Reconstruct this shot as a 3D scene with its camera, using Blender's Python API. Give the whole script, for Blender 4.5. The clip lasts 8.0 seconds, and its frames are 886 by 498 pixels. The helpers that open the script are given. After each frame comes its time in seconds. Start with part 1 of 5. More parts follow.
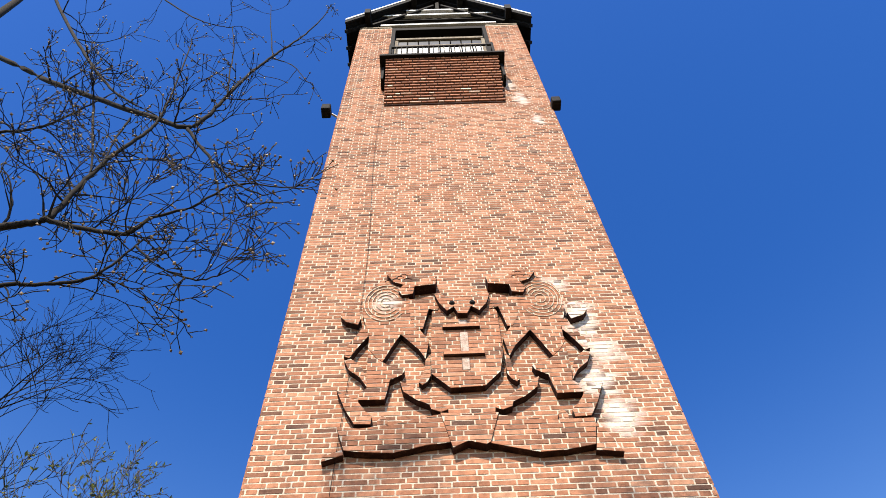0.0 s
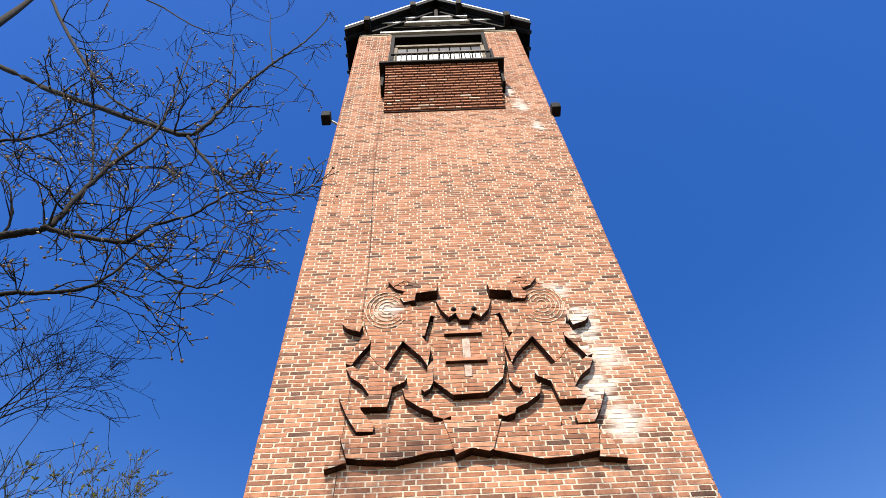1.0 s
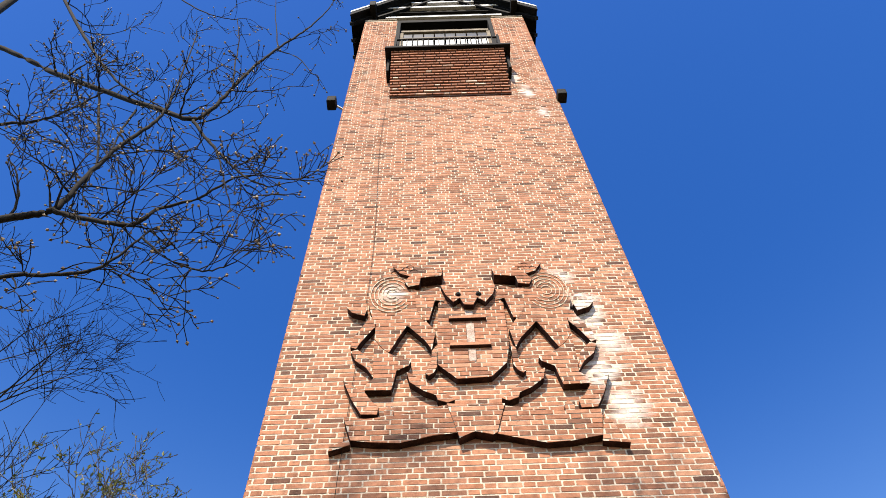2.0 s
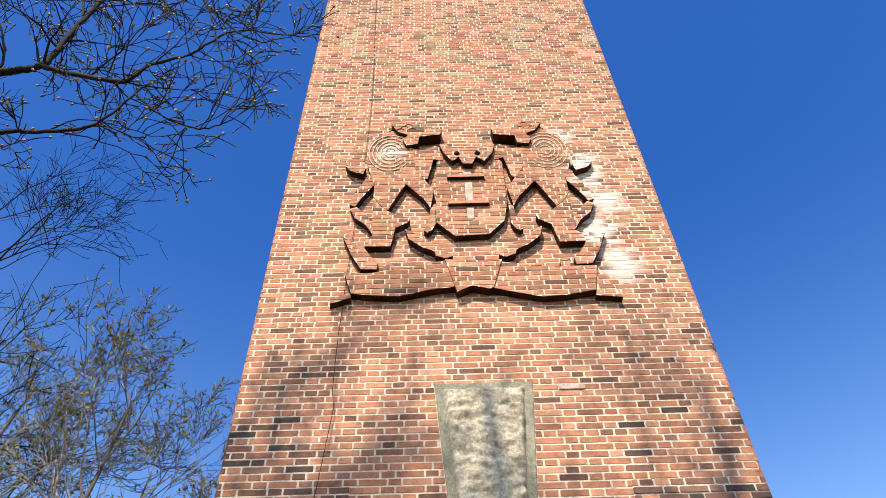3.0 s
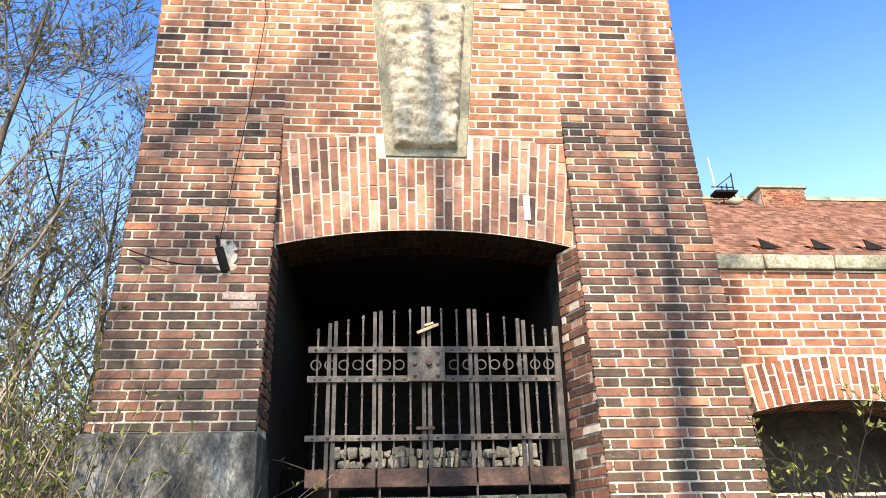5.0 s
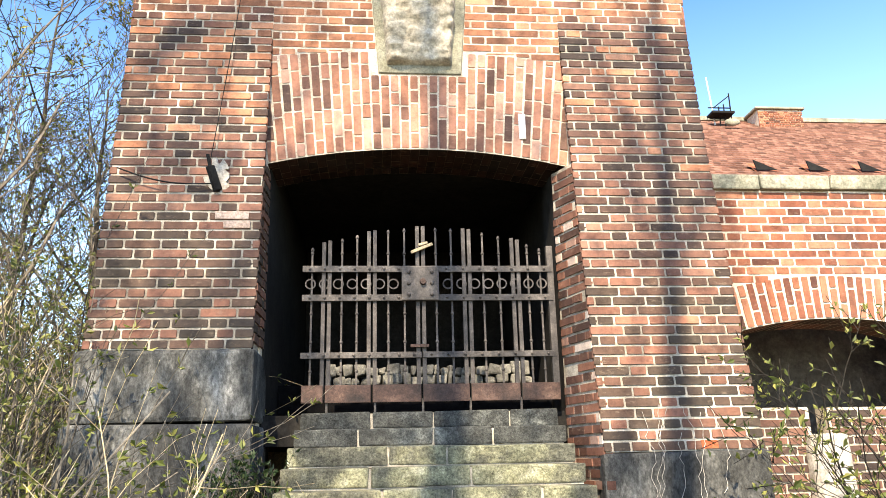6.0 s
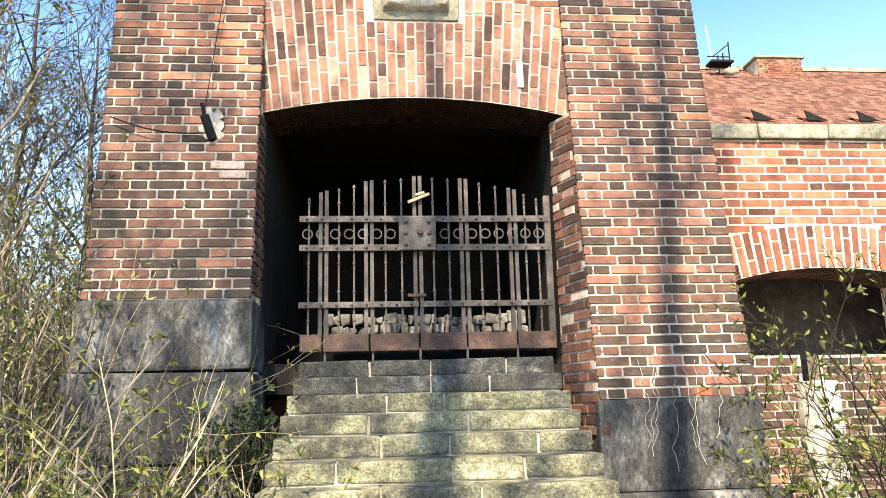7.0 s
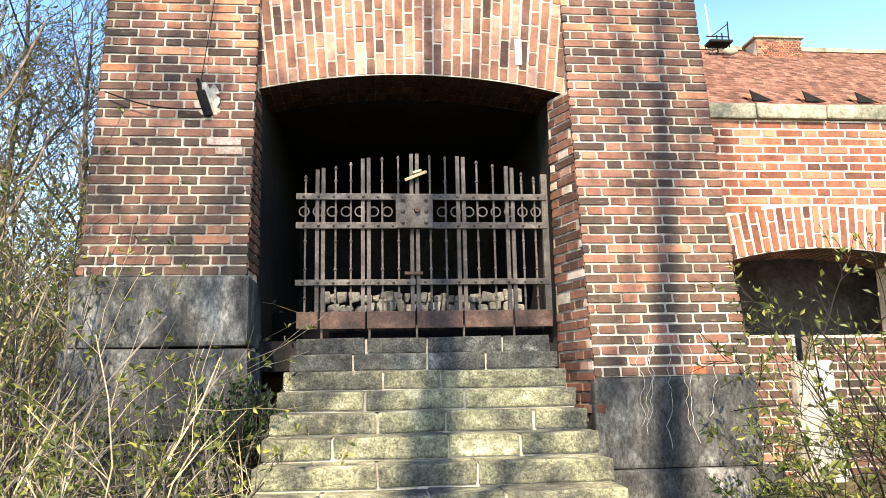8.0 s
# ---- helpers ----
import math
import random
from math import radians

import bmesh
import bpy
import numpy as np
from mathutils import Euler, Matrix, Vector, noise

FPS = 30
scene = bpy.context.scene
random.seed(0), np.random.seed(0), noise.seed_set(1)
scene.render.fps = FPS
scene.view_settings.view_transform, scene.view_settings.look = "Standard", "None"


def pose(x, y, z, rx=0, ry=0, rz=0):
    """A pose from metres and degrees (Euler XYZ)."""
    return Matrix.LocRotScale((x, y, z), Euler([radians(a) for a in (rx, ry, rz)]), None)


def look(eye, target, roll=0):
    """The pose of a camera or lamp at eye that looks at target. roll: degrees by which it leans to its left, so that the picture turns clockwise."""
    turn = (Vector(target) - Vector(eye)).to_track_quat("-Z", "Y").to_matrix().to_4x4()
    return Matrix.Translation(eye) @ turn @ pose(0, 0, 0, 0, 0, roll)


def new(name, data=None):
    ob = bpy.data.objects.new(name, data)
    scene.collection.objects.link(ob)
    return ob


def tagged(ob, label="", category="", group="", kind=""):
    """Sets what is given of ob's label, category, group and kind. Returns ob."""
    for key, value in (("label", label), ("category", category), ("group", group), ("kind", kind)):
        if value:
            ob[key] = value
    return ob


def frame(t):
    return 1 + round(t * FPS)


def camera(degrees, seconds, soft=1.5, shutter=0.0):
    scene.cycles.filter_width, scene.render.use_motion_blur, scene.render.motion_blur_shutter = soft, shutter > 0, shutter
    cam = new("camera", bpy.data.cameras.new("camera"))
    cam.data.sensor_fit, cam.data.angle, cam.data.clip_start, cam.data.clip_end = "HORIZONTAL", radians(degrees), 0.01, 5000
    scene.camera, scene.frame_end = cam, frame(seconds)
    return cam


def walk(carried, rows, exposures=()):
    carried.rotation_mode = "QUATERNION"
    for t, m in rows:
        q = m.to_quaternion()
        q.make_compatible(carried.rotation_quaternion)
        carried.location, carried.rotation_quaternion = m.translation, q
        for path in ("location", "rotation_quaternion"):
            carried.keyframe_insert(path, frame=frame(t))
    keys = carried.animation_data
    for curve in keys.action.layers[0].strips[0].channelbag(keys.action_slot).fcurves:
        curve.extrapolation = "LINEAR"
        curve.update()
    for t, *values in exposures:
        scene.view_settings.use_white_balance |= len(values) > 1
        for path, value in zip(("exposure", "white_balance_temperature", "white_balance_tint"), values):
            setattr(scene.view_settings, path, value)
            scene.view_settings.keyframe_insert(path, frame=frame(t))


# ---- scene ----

# ---------------------------------------------------------------- camera
cam = camera(60.77, 8.0, soft=0.85)
PATH = [
    (0.0, -0.323, -5.934, 1.742, -1.11, 59.14, -2.91),
    (0.5, -0.332, -5.932, 1.744, -1.28, 59.46, -3.26),
    (1.0, -0.347, -5.931, 1.752, -1.23, 59.62, -3.31),
    (2.5, -0.372, -5.874, 1.69, -0.31, 56.49, -1.88),
    (3.0, -0.382, -5.837, 1.647, -0.32, 48.62, -1.7),
    (3.5, -0.37, -5.822, 1.615, -3.32, 40.34, -3.0),
    (4.0, -0.355, -5.78, 1.582, -4.55, 32.22, -2.33),
    (4.5, -0.347, -5.76, 1.543, -4.71, 25.64, -1.43),
    (6.0, -0.349, -5.715, 1.51, -5.2, 15.3, -1.3),
    (6.5, -0.353, -5.714, 1.501, -5.24, 12.57, -0.32),
    (7.0, -0.359, -5.711, 1.498, -5.44, 11.62, -1.44),
    (7.5, -0.358, -5.712, 1.488, -5.5, 10.76, -1.47),
    (8.0, -0.364, -5.703, 1.488, -5.7, 10.07, -1.15),
]


def aim(x, y, z, yaw, pitch, roll):
    return pose(x, y, z, 0, 0, yaw) @ pose(0, 0, 0, 90 + pitch) @ pose(0, 0, 0, 0, 0, roll)


walk(cam, [(r[0], aim(*r[1:])) for r in PATH],
     exposures=[(0.0, 0.75, 6550, 10), (2.5, 0.8, 6600, 10), (3.5, 0.7, 6800, 10), (4.0, 0.55, 7000, 10), (4.5, 1.1, 7000, 9), (6.0, 1.63, 7150, 8), (8.0, 1.63, 7150, 8)])

# ---------------------------------------------------------------- daylight
SUN_EL, SUN_AZ = 47.0, 13.0
world = bpy.data.worlds.new("world")
scene.world = world
world.use_nodes = True
wn = world.node_tree.nodes
sky = wn.new("ShaderNodeTexSky")
sky.sky_type, sky.sun_disc = "NISHITA", False
sky.sun_elevation, sky.sun_rotation = radians(SUN_EL), radians(180 + SUN_AZ)
sky.air_density, sky.dust_density, sky.ozone_density = 1.0, 0.6, 3.2
wn["Background"].inputs["Strength"].default_value = 0.14
deep = wn.new("ShaderNodeHueSaturation")
height = wn.new("ShaderNodeSeparateXYZ")
world.node_tree.links.new(wn.new("ShaderNodeTexCoord").outputs["Generated"], height.inputs[0])
for socket, low_v, high_v in (("Hue", 0.496, 0.515), ("Saturation", 0.98, 1.34), ("Value", 1.45, 1.0)):      # paler and brighter towards the horizon
    fade = wn.new("ShaderNodeMapRange")
    fade.interpolation_type = "SMOOTHSTEP"
    for key, v in (("From Min", 0.1), ("From Max", 0.8), ("To Min", low_v), ("To Max", high_v)):
        fade.inputs[key].default_value = v
    world.node_tree.links.new(height.outputs["Z"], fade.inputs["Value"])
    world.node_tree.links.new(fade.outputs[0], deep.inputs[socket])
world.node_tree.links.new(sky.outputs[0], deep.inputs["Color"])
world.node_tree.links.new(deep.outputs[0], wn["Background"].inputs["Color"])
sun_data = bpy.data.lights.new("sun", "SUN")
sun_data.energy, sun_data.angle, sun_data.color = 5.0, radians(0.53), (1.0, 0.90, 0.76)
sun = new("sun", sun_data)
ca, sa = math.cos(radians(SUN_AZ)), math.sin(radians(SUN_AZ))
ce, se = math.cos(radians(SUN_EL)), math.sin(radians(SUN_EL))
SUN_DIR = Vector((ce * sa, ce * ca, -se))
sun.matrix_world = look((-20, -25, 30), Vector((-20, -25, 30)) + SUN_DIR)


# ---------------------------------------------------------------- materials
def material(name, rough=0.85, metal=0.0):
    m = bpy.data.materials.new(name)
    m.use_nodes = True
    b = m.node_tree.nodes["Principled BSDF"]
    b.inputs["Roughness"].default_value, b.inputs["Metallic"].default_value = rough, metal
    b.inputs["Specular IOR Level"].default_value = 0.15 if rough > 0.75 else 0.4
    return m, m.node_tree.nodes, m.node_tree.links, b


def ramp(nodes, stops, mode="LINEAR"):
    r = nodes.new("ShaderNodeValToRGB")
    r.color_ramp.interpolation = mode
    el = r.color_ramp.elements
    while len(el) < len(stops):
        el.new(0.5)
    for e, (p, c) in zip(el, stops):
        e.position, e.color = p, (*c, 1)
    return r


def noise_at(nodes, links, scale, detail=5.0, rough=0.6, space="Object", stretch=None):
    n = nodes.new("ShaderNodeTexNoise")
    n.inputs["Scale"].default_value, n.inputs["Detail"].default_value = scale, detail
    n.inputs["Roughness"].default_value = rough
    if space == "World":
        src = nodes.new("ShaderNodeNewGeometry").outputs["Position"]
    else:
        src = nodes.new("ShaderNodeTexCoord").outputs["Object"]
    if stretch:
        mp = nodes.new("ShaderNodeMapping")
        mp.inputs["Scale"].default_value = stretch
        links.new(src, mp.inputs[0])
        src = mp.outputs[0]
    links.new(src, n.inputs["Vector"])
    return n


def mix(nodes, links, kind, fac, a, b):
    m = nodes.new("ShaderNodeMix")
    m.data_type, m.blend_type = "RGBA", kind
    for sock, v in ((m.inputs[0], fac), (m.inputs[6], a), (m.inputs[7], b)):
        if hasattr(v, "links") or hasattr(v, "is_linked"):
            links.new(v, sock)
        elif isinstance(v, (int, float)):
            sock.default_value = v
        else:
            sock.default_value = (*v, 1)
    return m.outputs[2]


def bump(nodes, links, bsdf, height, strength=0.4, dist=0.01):
    bp = nodes.new("ShaderNodeBump")
    bp.inputs["Strength"].default_value, bp.inputs["Distance"].default_value = strength, dist
    links.new(height, bp.inputs["Height"])
    links.new(bp.outputs[0], bsdf.inputs["Normal"])


def blotched(name, stops, scale=3.0, rough=0.85, metal=0.0, fine=60.0, bump_s=0.4, dist=0.006, space="Object", stretch=None, vary=0.7, grain=(0.62, 1.25)):
    """A surface with wide blotches, fine grain and a fine relief."""
    m, n, l, b = material(name, rough, metal)
    big = noise_at(n, l, scale, 6, 0.65, space, stretch)
    r = ramp(n, stops)
    l.new(big.outputs["Fac"], r.inputs[0])
    small = noise_at(n, l, fine, 4, 0.7, space, stretch)
    g = ramp(n, [(0.3, (grain[0],) * 3), (0.7, (grain[1],) * 3)])
    l.new(small.outputs["Fac"], g.inputs[0])
    mid = noise_at(n, l, scale * 5.3, 5, 0.75, space, stretch)
    g3 = ramp(n, [(0.32, (0.5, 0.5, 0.5)), (0.5, (0.95, 0.95, 0.95)), (0.68, (1.45, 1.45, 1.45))])
    l.new(mid.outputs["Fac"], g3.inputs[0])
    col = mix(n, l, "MULTIPLY", vary, r.outputs[0], g3.outputs[0])
    l.new(mix(n, l, "MULTIPLY", 1.0, col, g.outputs[0]), b.inputs["Base Color"])
    bump(n, l, b, small.outputs["Fac"], bump_s, dist)
    return m


def stain_mask(n, l, spots):
    """White bloom of lime salts: soft-edged ragged patches round given places (x, z, half width, half height)."""
    pos = n.new("ShaderNodeNewGeometry").outputs["Position"]
    total = None
    for x, z, w, h in spots:
        mp = n.new("ShaderNodeMapping")
        mp.vector_type = "TEXTURE"
        mp.inputs["Location"].default_value = (x, 0, z)
        mp.inputs["Scale"].default_value = (w, 5.0, h)
        l.new(pos, mp.inputs[0])
        gr = n.new("ShaderNodeTexGradient")
        gr.gradient_type = "SPHERICAL"
        l.new(mp.outputs[0], gr.inputs[0])
        if total is None:
            total = gr.outputs["Fac"]
        else:
            mx = n.new("ShaderNodeMath")
            mx.operation = "MAXIMUM"
            l.new(total, mx.inputs[0]), l.new(gr.outputs["Fac"], mx.inputs[1])
            total = mx.outputs[0]
    rag = noise_at(n, l, 4.0, 6, 0.8, "World", (1.0, 1.0, 2.6))
    ad = n.new("ShaderNodeMath")
    ad.operation = "ADD"
    l.new(total, ad.inputs[0]), l.new(rag.outputs["Fac"], ad.inputs[1])
    per = n.new("ShaderNodeMath")
    per.operation, per.inputs[1].default_value = "MULTIPLY_ADD", 0.42
    l.new(n.new("ShaderNodeNewGeometry").outputs["Random Per Island"], per.inputs[0])
    l.new(ad.outputs[0], per.inputs[2])
    rp = ramp(n, [(0.98, (0, 0, 0)), (1.0, (0.0, 0.0, 0.0))])
    half = n.new("ShaderNodeMath")
    half.operation, half.inputs[1].default_value = "MULTIPLY", 0.5
    l.new(per.outputs[0], half.inputs[0])
    rp.color_ramp.elements[0].position, rp.color_ramp.elements[1].position = 0.54, 0.74
    rp.color_ramp.elements[1].color = (0.7, 0.7, 0.7, 1)
    l.new(half.outputs[0], rp.inputs[0])
    return rp.outputs[0]


LIME = [(1.55, 9.75, 0.42, 0.9), (1.70, 9.1, 0.5, 0.4), (1.52, 8.5, 0.4, 0.6), (1.66, 7.95, 0.45, 0.6),
        (1.35, 10.6, 0.4, 0.3), (-1.0, 10.16, 0.36, 0.34), (1.75, 18.2, 0.3, 0.75), (1.55, 19.2, 0.25, 0.6), (1.95, 16.9, 0.25, 0.5)]


def brick_material(name, stops, lime=True, per_object=False, soot_shade=0.0):
    """Fired brick: each brick its own tone, with grain, pits and grime."""
    m, n, l, b = material(name, 0.9)
    if per_object:
        rnd = n.new("ShaderNodeObjectInfo").outputs["Random"]
    else:
        rnd = n.new("ShaderNodeNewGeometry").outputs["Random Per Island"]
    tone = ramp(n, stops)
    l.new(rnd, tone.inputs[0])
    cloud = noise_at(n, l, 11, 6, 0.75, "World")
    g = ramp(n, [(0.28, (0.5, 0.48, 0.48)), (0.5, (0.98, 0.98, 0.98)), (0.75, (1.42, 1.38, 1.34))])
    l.new(cloud.outputs["Fac"], g.inputs[0])
    col = mix(n, l, "MULTIPLY", 1.0, tone.outputs[0], g.outputs[0])
    broad = noise_at(n, l, 0.55, 4, 0.6, "World")
    g2 = ramp(n, [(0.35, (0.84, 0.82, 0.8)), (0.7, (1.1, 1.08, 1.06))])
    l.new(broad.outputs["Fac"], g2.inputs[0])
    col = mix(n, l, "MULTIPLY", 1.0, col, g2.outputs[0])
    smear = noise_at(n, l, 26, 5, 0.7, "World", (0.6, 0.6, 1.3))
    sf_ = ramp(n, [(0.57, (0, 0, 0)), (0.72, (0.3, 0.3, 0.3))])
    l.new(smear.outputs["Fac"], sf_.inputs[0])
    col = mix(n, l, "MIX", sf_.outputs[0], col, (0.45, 0.33, 0.23))
    # random grime patches; on the soffit brick they deepen its painted shade
    if soot_shade:
        sm = noise_at(n, l, 0.9, 6, 0.7, "World", (1, 1, 0.6))
        sr = ramp(n, [(0.42, (0, 0, 0)), (0.66, (soot_shade, soot_shade, soot_shade))])
        l.new(sm.outputs["Fac"], sr.inputs[0])
        col = mix(n, l, "MIX", sr.outputs[0], col, (0.045, 0.038, 0.035))
    if lime:
        col = mix(n, l, "MIX", stain_mask(n, l, LIME), col, (0.72, 0.66, 0.6))
    l.new(col, b.inputs["Base Color"])
    grain = noise_at(n, l, 90, 4, 0.75, "World")
    bump(n, l, b, grain.outputs["Fac"], 0.5, 0.006)
    return m


RED = [(0.0, (0.10, 0.055, 0.040)), (0.10, (0.20, 0.096, 0.060)), (0.22, (0.29, 0.130, 0.076)),
       (0.55, (0.36, 0.160, 0.090)), (0.85, (0.43, 0.200, 0.116)), (1.0, (0.46, 0.245, 0.15))]
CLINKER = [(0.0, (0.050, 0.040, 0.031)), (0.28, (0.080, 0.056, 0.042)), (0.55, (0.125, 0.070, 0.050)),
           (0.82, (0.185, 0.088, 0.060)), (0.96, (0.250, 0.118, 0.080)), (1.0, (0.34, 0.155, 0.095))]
ARCH = [(0.0, (0.10, 0.062, 0.050)), (0.16, (0.22, 0.11, 0.078)), (0.36, (0.32, 0.150, 0.096)),
        (0.8, (0.39, 0.190, 0.128)), (1.0, (0.50, 0.30, 0.22))]
M_RED = brick_material("red_brick", RED)
M_CLINKER = brick_material("clinker", CLINKER, lime=False, soot_shade=0.4)
M_CLINKER_P = brick_material("clinker_single", CLINKER, lime=False, per_object=True, soot_shade=0.58)
M_PIER = brick_material("pier_brick", [(0.0, (0.048, 0.036, 0.030)), (0.25, (0.092, 0.056, 0.044)), (0.5, (0.160, 0.080, 0.058)), (0.8, (0.238, 0.116, 0.080)), (1.0, (0.32, 0.168, 0.115))], lime=False, soot_shade=0.6)
# near-black brick: shade under the arch and between corbels is in the colour
M_SOFFIT = brick_material("shade_dark_soffit_brick", [(0.0, (0.012, 0.007, 0.005)), (1.0, (0.06, 0.026, 0.018))], lime=False, soot_shade=0.6)
M_ARCH = brick_material("arch_brick", ARCH, lime=False, per_object=True)
M_SIDE = brick_material("yard_wall_brick", [(0.0, (0.09, 0.042, 0.033)), (0.25, (0.24, 0.088, 0.054)), (0.7, (0.36, 0.14, 0.08)), (1.0, (0.48, 0.23, 0.14))], lime=False, soot_shade=0.45)
M_OLD = brick_material("decayed_brick", [(0.0, (0.055, 0.032, 0.026)), (0.4, (0.12, 0.058, 0.042)), (0.72, (0.20, 0.095, 0.066)), (0.86, (0.42, 0.33, 0.28)), (1.0, (0.62, 0.56, 0.5))], lime=False)
M_MORTAR = blotched("lime_mortar", [(0.3, (0.51, 0.415, 0.31)), (0.7, (0.71, 0.595, 0.455))], 4, 0.95, fine=120, space="World")
M_MORTAR_D = blotched("weathered_mortar", [(0.3, (0.20, 0.17, 0.135)), (0.47, (0.36, 0.315, 0.25)), (0.65, (0.53, 0.47, 0.38))], 2, 0.95, fine=120, space="World")
M_GRANITE = blotched("dark_base_stone", [(0.3, (0.028, 0.028, 0.027)), (0.5, (0.068, 0.066, 0.060)), (0.6, (0.135, 0.13, 0.116)), (0.74, (0.36, 0.345, 0.31))], 3.2, 0.85, fine=60, bump_s=0.9, dist=0.01, space="World", stretch=(1, 1, 0.55), vary=1.0, grain=(0.45, 1.5))
M_STEP = blotched("mossy_step_stone", [(0.28, (0.04, 0.04, 0.034)), (0.44, (0.10, 0.097, 0.072)), (0.57, (0.215, 0.205, 0.125)), (0.74, (0.47, 0.45, 0.33))], 3.0, 0.9, fine=70, bump_s=0.9, dist=0.01, space="World", vary=1.0, grain=(0.35, 1.6))
M_STEP_D = blotched("dark_step_stone", [(0.3, (0.03, 0.031, 0.029)), (0.55, (0.07, 0.07, 0.062)), (0.8, (0.30, 0.30, 0.25))], 3, 0.9, fine=70, bump_s=0.9, dist=0.01, space="World", vary=1.0, grain=(0.35, 1.6))
M_PLAQUE = blotched("rough_sandstone", [(0.3, (0.27, 0.225, 0.16)), (0.5, (0.42, 0.365, 0.27)), (0.72, (0.56, 0.51, 0.41))], 5, 0.95, fine=35, bump_s=0.9, dist=0.015)
M_ORANGE = blotched("orange_brick", [(0.3, (0.36, 0.09, 0.04)), (0.7, (0.44, 0.13, 0.06))], 9, 0.9, fine=60)
M_PALE = blotched("pale_pink_brick", [(0.3, (0.36, 0.24, 0.18)), (0.7, (0.58, 0.46, 0.38))], 9, 0.9, fine=60)
M_CEMENT = blotched("grey_cement", [(0.3, (0.19, 0.175, 0.12)), (0.7, (0.33, 0.31, 0.23))], 5, 0.95, fine=80, bump_s=0.6)
M_IRON = blotched("weathered_iron", [(0.3, (0.03, 0.025, 0.022)), (0.55, (0.08, 0.067, 0.058)), (0.8, (0.19, 0.165, 0.145))], 9, 0.6, 0.15, fine=90)
M_RUST = blotched("rusted_plate", [(0.3, (0.03, 0.022, 0.019)), (0.55, (0.085, 0.048, 0.036)), (0.8, (0.20, 0.125, 0.095))], 6, 0.7, 0.3, fine=70)
M_DARKWOOD = blotched("black_timber", [(0.3, (0.003, 0.003, 0.002)), (0.7, (0.010, 0.008, 0.007))], 6, 0.8, fine=60)
M_GREYWOOD = blotched("weathered_timber", [(0.3, (0.13, 0.10, 0.07)), (0.7, (0.32, 0.27, 0.20))], 5, 0.85, fine=60)
M_WHITE = blotched("white_paint", [(0.3, (0.55, 0.54, 0.5)), (0.7, (0.8, 0.79, 0.75))], 5, 0.6, fine=50)
M_VERGE = blotched("pale_verge_metal", [(0.3, (0.6, 0.6, 0.58)), (0.7, (0.8, 0.8, 0.78))], 4, 0.5, fine=40)
M_BLACK = blotched("black_iron", [(0.3, (0.006, 0.006, 0.006)), (0.7, (0.018, 0.017, 0.016))], 8, 0.8, 0.0)
M_TILE = blotched("red_roof_tile", [(0.3, (0.19, 0.065, 0.036)), (0.55, (0.28, 0.102, 0.056)), (0.8, (0.37, 0.168, 0.102))], 0.7, 0.85, fine=9, space="World")
M_COPING = blotched("mossy_coping_stone", [(0.3, (0.14, 0.14, 0.10)), (0.55, (0.3, 0.28, 0.21)), (0.8, (0.46, 0.43, 0.34))], 2.5, 0.95, fine=40, space="World")
M_PLASTER = blotched("white_plaster", [(0.3, (0.30, 0.26, 0.21)), (0.55, (0.52, 0.47, 0.40)), (0.75, (0.70, 0.66, 0.6))], 4, 0.9, fine=60, space="World")
M_RECESS = blotched("dark_grey_plaster", [(0.3, (0.035, 0.03, 0.024)), (0.7, (0.11, 0.097, 0.078))], 2, 0.95, fine=30, space="World")
# near-black plaster: the shade inside the gateway is put into its colour
M_DIM = blotched("shade_dark_plaster", [(0.3, (0.012, 0.011, 0.010)), (0.7, (0.03, 0.027, 0.024))], 2, 0.95, fine=30, space="World")
# almost black, so the ledge behind the gate carries its shade as colour
M_LEDGE_SHADE = blotched("soot_shade", [(0.3, (0.002, 0.002, 0.002)), (0.7, (0.006, 0.005, 0.005))], 3, 0.95, fine=40, space="World")
M_RUBBLE = blotched("pale_rubble", [(0.3, (0.10, 0.093, 0.08)), (0.7, (0.28, 0.265, 0.23))], 7, 0.95, fine=50, space="World")
M_BARK = blotched("grey_bark", [(0.3, (0.05, 0.042, 0.035)), (0.6, (0.11, 0.095, 0.075)), (0.8, (0.2, 0.18, 0.14))], 8, 0.9, fine=50, space="World")
M_MAPLE = blotched("dark_maple_bark", [(0.3, (0.012, 0.010, 0.008)), (0.6, (0.028, 0.023, 0.018)), (0.8, (0.07, 0.058, 0.043))], 8, 0.9, fine=50, space="World")
M_TWIG = blotched("grey_twig", [(0.3, (0.10, 0.085, 0.07)), (0.55, (0.22, 0.19, 0.15)), (0.75, (0.36, 0.32, 0.26))], 6, 0.85, fine=60, space="World")
M_STEM = blotched("straw_stem", [(0.3, (0.26, 0.20, 0.12)), (0.7, (0.55, 0.46, 0.30))], 5, 0.8, fine=60, space="World")
M_EARTH = blotched("leaf_litter", [(0.3, (0.055, 0.042, 0.025)), (0.55, (0.12, 0.095, 0.05)), (0.8, (0.13, 0.14, 0.05))], 1.2, 0.95, fine=22, bump_s=0.9, dist=0.03, space="World")


